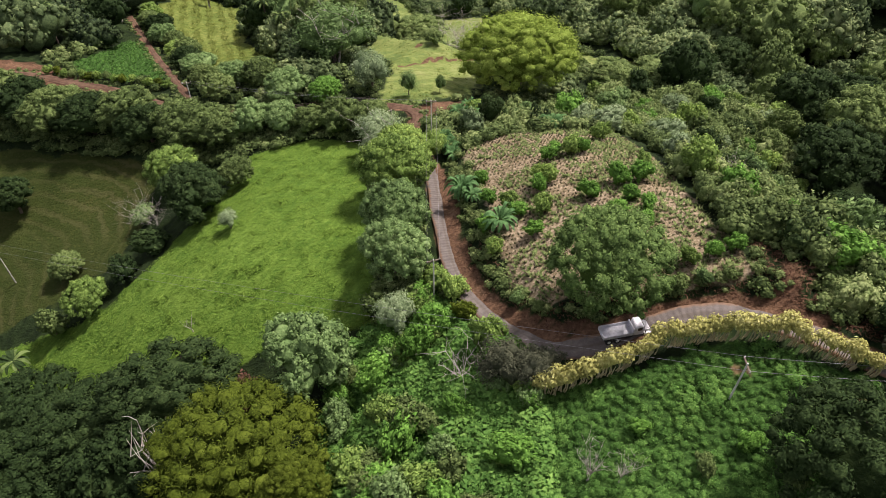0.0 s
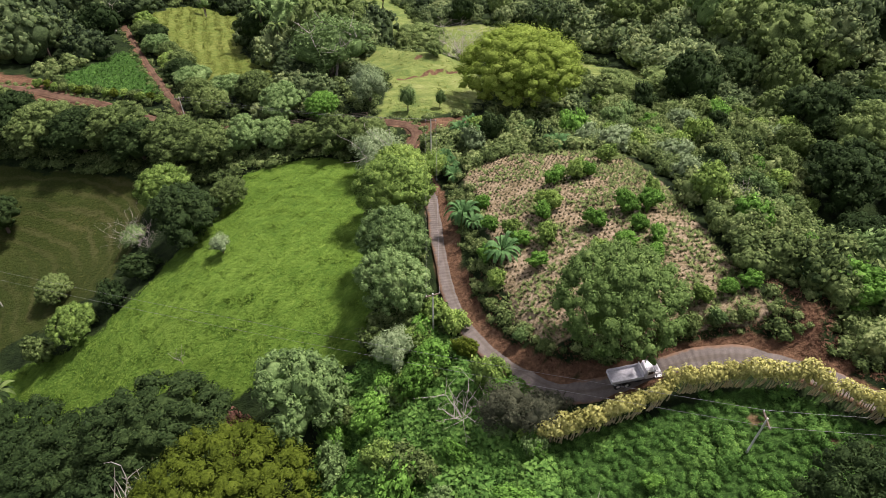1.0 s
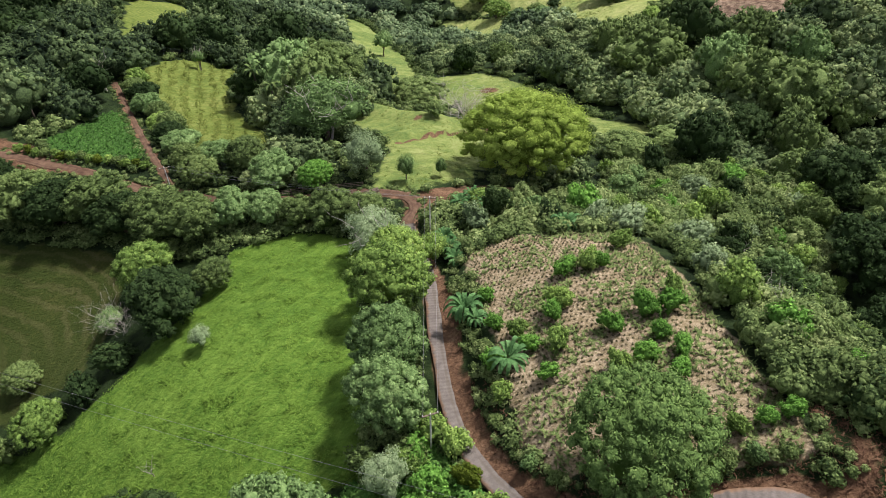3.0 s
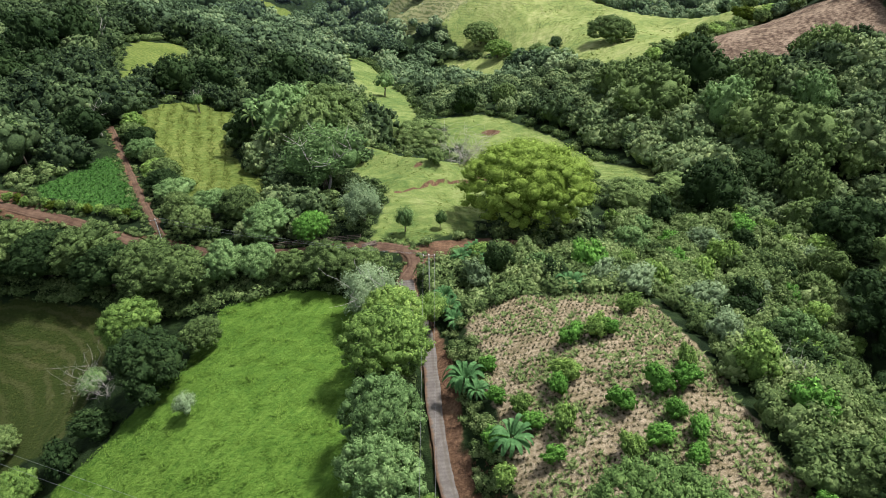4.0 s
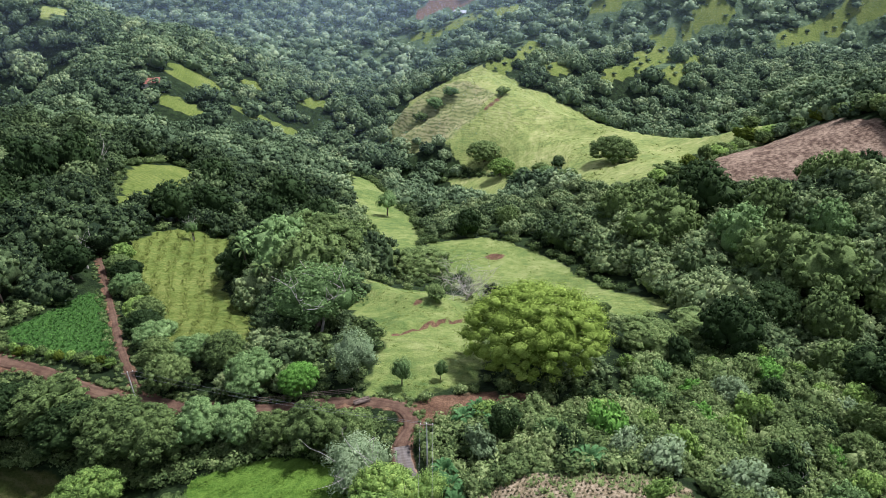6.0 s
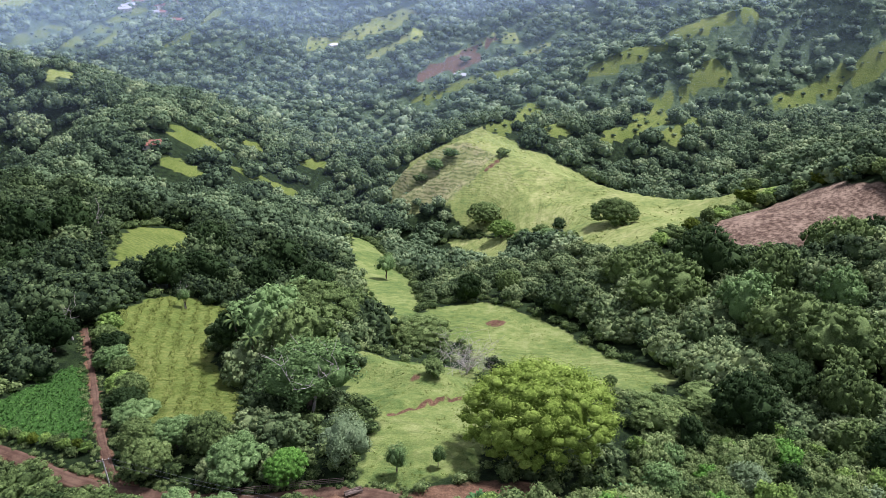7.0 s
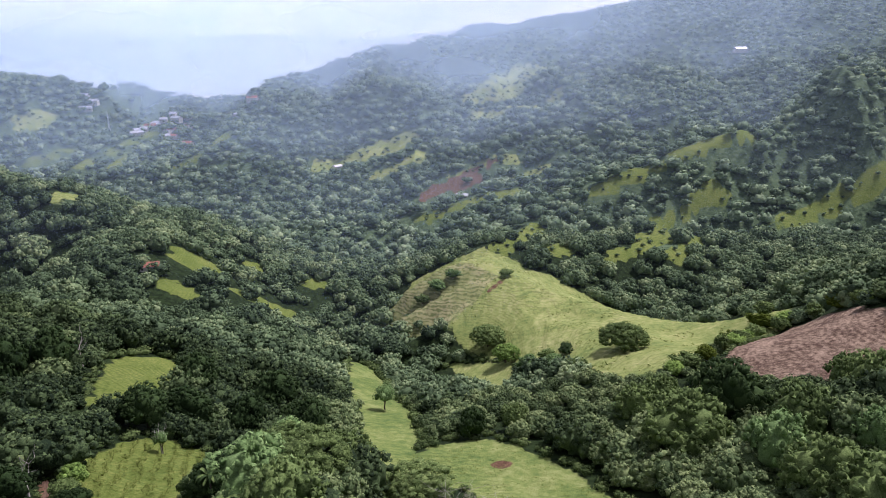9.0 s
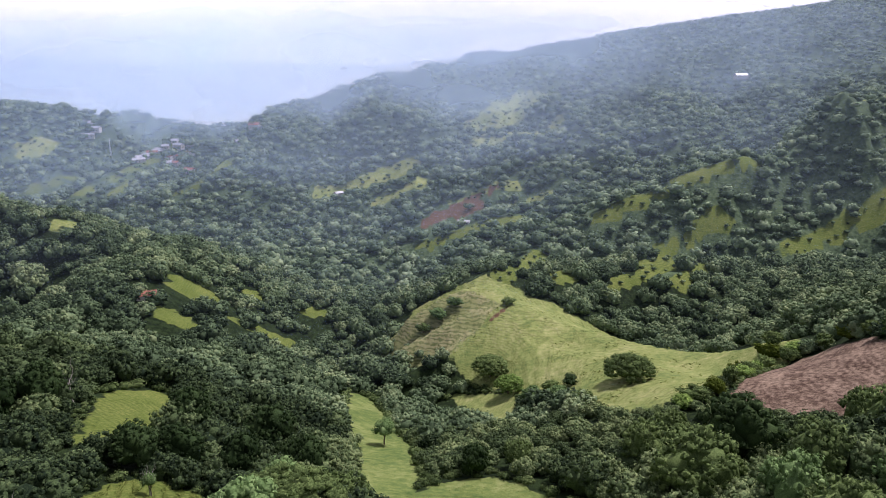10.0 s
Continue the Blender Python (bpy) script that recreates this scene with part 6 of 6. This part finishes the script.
def utility_pole(x, y, tall, lean=(0, 0), turn=0, label="pale concrete utility pole with a crossarm and insulators"):
    ob = thing("utility_pole", x, y, label, "utility pole", "utility poles", turn=turn)
    top = (lean[0], lean[1], tall)
    rod("shaft", ob, M["concrete_pole"], (0, 0, -0.5), top, 0.11, 0.075, 10)
    arm = block("crossarm", ob, M["grey_wood"], top[0] - 0.9, top[0] + 0.9, top[1] - 0.06, top[1] + 0.06, tall - 0.35, tall - 0.22, label="short wooden crossarm")
    for k in (-0.8, 0.8):
        rod("insulator", arm, M["white_paint"], (top[0] + k, top[1], tall - 0.22), (top[0] + k, top[1], tall - 0.02), 0.05, 0.035, 8, "white insulator")
    return ob


def wire(a, b, sag, label="thin grey power line strung between poles"):
    p = []
    for i in range(15):
        t = i / 14
        p.append((a[0] + (b[0] - a[0]) * t, a[1] + (b[1] - a[1]) * t, a[2] + (b[2] - a[2]) * t - sag * 4 * t * (1 - t)))
    v, f = tube(p, [0.013] * 15, 5)
    return tagged(mesh_object("power_line", v, f, M["wire"], None, True), label, "power line", "power lines")


POLES = [(26.5, 36.1, 5.6, 90), (-76, 82, 9.0, 60), (60, 36, 7.0, 90), (-1.5, 57.7, 7.0, 20), (-2.7, 99.6, 8.6, 0), (-50.7, 118.0, 7.4, 20)]
tops = []
for x, y, tall, turn in POLES:
    utility_pole(x, y, tall, turn=turn)
    tops.append((x, y, float(rough_land(np.array([x]), np.array([y]))[0]) + tall - 0.05))
for i, j, sag in ((0, 1, 1.1), (0, 2, 0.6), (4, 5, 0.9), (3, 4, 0.8)):
    for k in (-0.75, 0.75):
        a, b = tops[i], tops[j]
        n = Vector((b[1] - a[1], a[0] - b[0], 0)).normalized() * k
        ta = radians(POLES[i][3])
        tb = radians(POLES[j][3])
        s = 1 if (math.cos(ta) * n.x + math.sin(ta) * n.y) > 0 else -1
        q = 1 if (math.cos(tb) * n.x + math.sin(tb) * n.y) > 0 else -1
        e = 0.8
        wire((a[0] + s * e * math.cos(ta), a[1] + s * e * math.sin(ta), a[2]), (b[0] + q * e * math.cos(tb), b[1] + q * e * math.sin(tb), b[2]), sag)

# notice board by the track
ob = thing("notice_board", -52.4, 117.4, "plain white board on two posts beside the track", "sign", turn=15)
block("panel", ob, M["white_board"], -0.6, 0.6, -0.03, 0.03, 0.9, 2.2, bevel=0.01)
for s in (-0.5, 0.5):
    rod("post", ob, M["grey_wood"], (s, 0.06, -0.3), (s, 0.06, 2.1), 0.05)

# rail fence along the track, and a stack of timber
ob = thing("rail_fence", -24, 117.6, "weathered wooden rail fence beside the track", "fence", turn=3)
for k in range(9):
    xk = -9 + k * 2.2
    zk = height(-24 + xk, 117.6 + 0.05 * xk) - height(-24, 117.6)
    rod("post", ob, M["grey_wood"], (xk, 0, zk - 0.4), (xk, 0, zk + 1.25), 0.07, 0.06)
    if k:
        for hgt in (0.45, 0.8, 1.15):
            rod("rail", ob, M["grey_wood"], (xk - 2.2, 0.03, zl + hgt), (xk, 0.03, zk + hgt), 0.045)
    zl = zk
ob = thing("timber_stack", -13.6, 115.6, "loose stack of grey-brown timber beside the track", "timber", turn=25)
rst = np.random.RandomState(3)
for k in range(14):
    a = rst.uniform(-0.25, 0.25)
    y0, z0 = rst.uniform(-0.6, 0.6), 0.1 + 0.09 * (k // 3)
    rod("log", ob, M["grey_wood"], (-1.3, y0 - a, z0), (1.3, y0 + a, z0 + 0.05), 0.07, 0.06, 6)


def house(x, y, wide, deep, tall, turn, roof, label):
    ob = thing("house", x, y, label, "house", "distant houses", turn=turn)
    block("wall", ob, M["house_wall"], -wide / 2, wide / 2, -deep / 2, deep / 2, -2.5, tall)
    bm = bmesh.new()
    o, r = 0.5, tall + deep * 0.24
    pts = [(-wide / 2 - o, -deep / 2 - o, tall - 0.1), (wide / 2 + o, -deep / 2 - o, tall - 0.1), (wide / 2 + o, 0, r), (-wide / 2 - o, 0, r), (-wide / 2 - o, deep / 2 + o, tall - 0.1), (wide / 2 + o, deep / 2 + o, tall - 0.1)]
    lo = [bm.verts.new(p) for p in pts]
    hi = [bm.verts.new((p[0], p[1], p[2] + 0.15)) for p in pts]
    for q in ((0, 1, 2, 3), (3, 2, 5, 4)):
        bm.faces.new([hi[i] for i in q]), bm.faces.new([lo[i] for i in q[::-1]])
    for i, j in ((0, 1), (1, 2), (2, 5), (5, 4), (4, 3), (3, 0)):
        bm.faces.new((lo[i], lo[j], hi[j], hi[i]))
    part("roof", bm, M[roof], ob, "pitched sheet roof")
    block("door", ob, M["dark_gap"], -0.5, 0.5, -deep / 2 - 0.04, -deep / 2 - 0.005, 0, 2.1)
    for s in (-0.3, 0.3):
        block("window", ob, M["dark_gap"], s * wide - 0.6, s * wide + 0.6, -deep / 2 - 0.04, -deep / 2 - 0.005, 1.0, 2.1)
    return ob


rsh = np.random.RandomState(6)
house(-191, 458, 12, 8, 3, 20, "red_roof", "small house with a red-brown roof among trees")
house(-50, 765, 10, 7, 3, 10, "tin_roof", "pale house with a grey tin roof among trees")
house(3, 772, 12, 7, 3, -10, "tin_roof", "pale house with a grey tin roof among trees")
house(-150, 900, 10, 7, 3, 40, "tin_roof", "pale house with a grey tin roof among trees")
house(453, 1214, 40, 12, 4, 5, "tin_roof", "long pale building high on the mountainside")
for k in range(26):
    x, y = -440 + rsh.normal(0, 50), 1095 + rsh.normal(0, 22)
    house(x, y, rsh.uniform(9, 20), rsh.uniform(7, 12), rsh.uniform(3, 6), rsh.uniform(-40, 40), ("tin_roof", "tin_roof", "red_roof")[k % 3], "pale village house with a sheet roof on a far ridge")
ob = thing("radio_mast", -520, 1085, "thin pale radio mast above the far village", "mast")
for k in range(3):
    a = k * 2.094
    rod("leg", ob, M["white_paint"], (1.2 * math.cos(a), 1.2 * math.sin(a), -1), (0.2 * math.cos(a), 0.2 * math.sin(a), 30), 0.25, 0.15, 5)


# ---- the far bright cloud deck above the horizon ----
def cloud_material():
    m = Nodes("cloud")
    e = m.node("ShaderNodeEmission")
    n = m.noise(0.0011, 5.0, 0.55, None, (1, 1, 3.0))
    m.put(e.inputs[0], m.mix(m.step(n, 0.3, 0.7), (0.97, 0.94, 0.96), (1.0, 0.98, 0.98)))
    e.inputs[1].default_value = 1.7
    clear = m.node("ShaderNodeBsdfTransparent")
    ms = m.node("ShaderNodeMixShader")
    at = m.node("ShaderNodeSeparateXYZ")
    m.put(at.inputs[0], m.coords())
    m.put(ms.inputs[0], m.math("MULTIPLY", m.step(at.outputs[2], -250.0, 120.0), m.math("SUBTRACT", 1.0, m.step(at.outputs[2], 700.0, 1200.0))))
    m.t.links.new(clear.outputs[0], ms.inputs[1])
    m.t.links.new(e.outputs[0], ms.inputs[2])
    m.t.links.new(ms.outputs[0], m.out.inputs[0])
    return m.mat


v, f = [], []
for j in range(41):
    a = radians(-52 + 2.6 * j)
    v += [(4600 * math.sin(a), 4600 * math.cos(a), -400), (4600 * math.sin(a), 4600 * math.cos(a), 1250)]
    if j:
        f.append((2 * j - 2, 2 * j, 2 * j + 1, 2 * j - 1))
tagged(mesh_object("backdrop", v, f, cloud_material(), None, True), "bright white overcast sky low above the horizon", "sky", kind="structure")


# ---- valley mist and distance haze, put into translucent sheets one behind the other ----
def mist_haze_material(name, low, thick, tone, top):
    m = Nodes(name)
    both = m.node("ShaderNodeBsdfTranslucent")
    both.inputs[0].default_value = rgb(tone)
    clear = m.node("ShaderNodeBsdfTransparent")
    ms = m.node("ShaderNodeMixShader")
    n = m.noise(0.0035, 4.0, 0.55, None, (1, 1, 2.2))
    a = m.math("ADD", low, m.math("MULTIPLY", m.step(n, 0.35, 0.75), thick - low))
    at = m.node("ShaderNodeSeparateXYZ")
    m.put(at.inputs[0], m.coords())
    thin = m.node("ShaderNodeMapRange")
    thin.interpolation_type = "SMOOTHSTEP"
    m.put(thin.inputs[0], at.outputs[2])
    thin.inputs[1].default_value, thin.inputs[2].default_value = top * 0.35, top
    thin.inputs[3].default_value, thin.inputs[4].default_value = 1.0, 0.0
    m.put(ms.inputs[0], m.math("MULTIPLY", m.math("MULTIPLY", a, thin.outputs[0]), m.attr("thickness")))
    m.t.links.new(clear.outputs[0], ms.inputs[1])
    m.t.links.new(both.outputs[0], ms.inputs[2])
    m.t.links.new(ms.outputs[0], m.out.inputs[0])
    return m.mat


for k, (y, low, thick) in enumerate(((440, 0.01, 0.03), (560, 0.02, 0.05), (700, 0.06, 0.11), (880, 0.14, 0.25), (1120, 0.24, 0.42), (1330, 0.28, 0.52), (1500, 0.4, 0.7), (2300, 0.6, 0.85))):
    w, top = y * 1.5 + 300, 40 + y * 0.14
    xs, zs = np.linspace(-w, w, 110), np.linspace(-330, top, 30)
    XX, ZZ = np.meshgrid(xs, zs)
    YY = y + 30 * np.sin(XX / 190 + k)
    # thinner close to the ground and towards the eastern slopes
    room = np.clip((ZZ - rough_land(XX, YY)) / (12 + y * 0.025), 0, 1)
    east = np.clip((XX / y - 0.05) / 0.5, 0, 1)
    n = len(xs)
    i = np.arange(n * len(zs)).reshape(len(zs), n)
    f = np.stack([i[:-1, :-1], i[:-1, 1:], i[1:, 1:], i[1:, :-1]], -1).reshape(-1, 4)
    mist_haze = mesh_object("mist_bank", np.stack([XX.ravel(), YY.ravel(), ZZ.ravel()], 1), f, mist_haze_material("mist", low, thick, (0.6, 0.79, 1.0) if y < 2000 else (1.0, 0.98, 0.97), top), None, True, {"thickness": (room * room * (3 - 2 * room) * (1 - 0.7 * east)).ravel()})
    tagged(mist_haze, "thin bluish sheet added for mist and distance haze over the valley", "mist", kind="stuff")
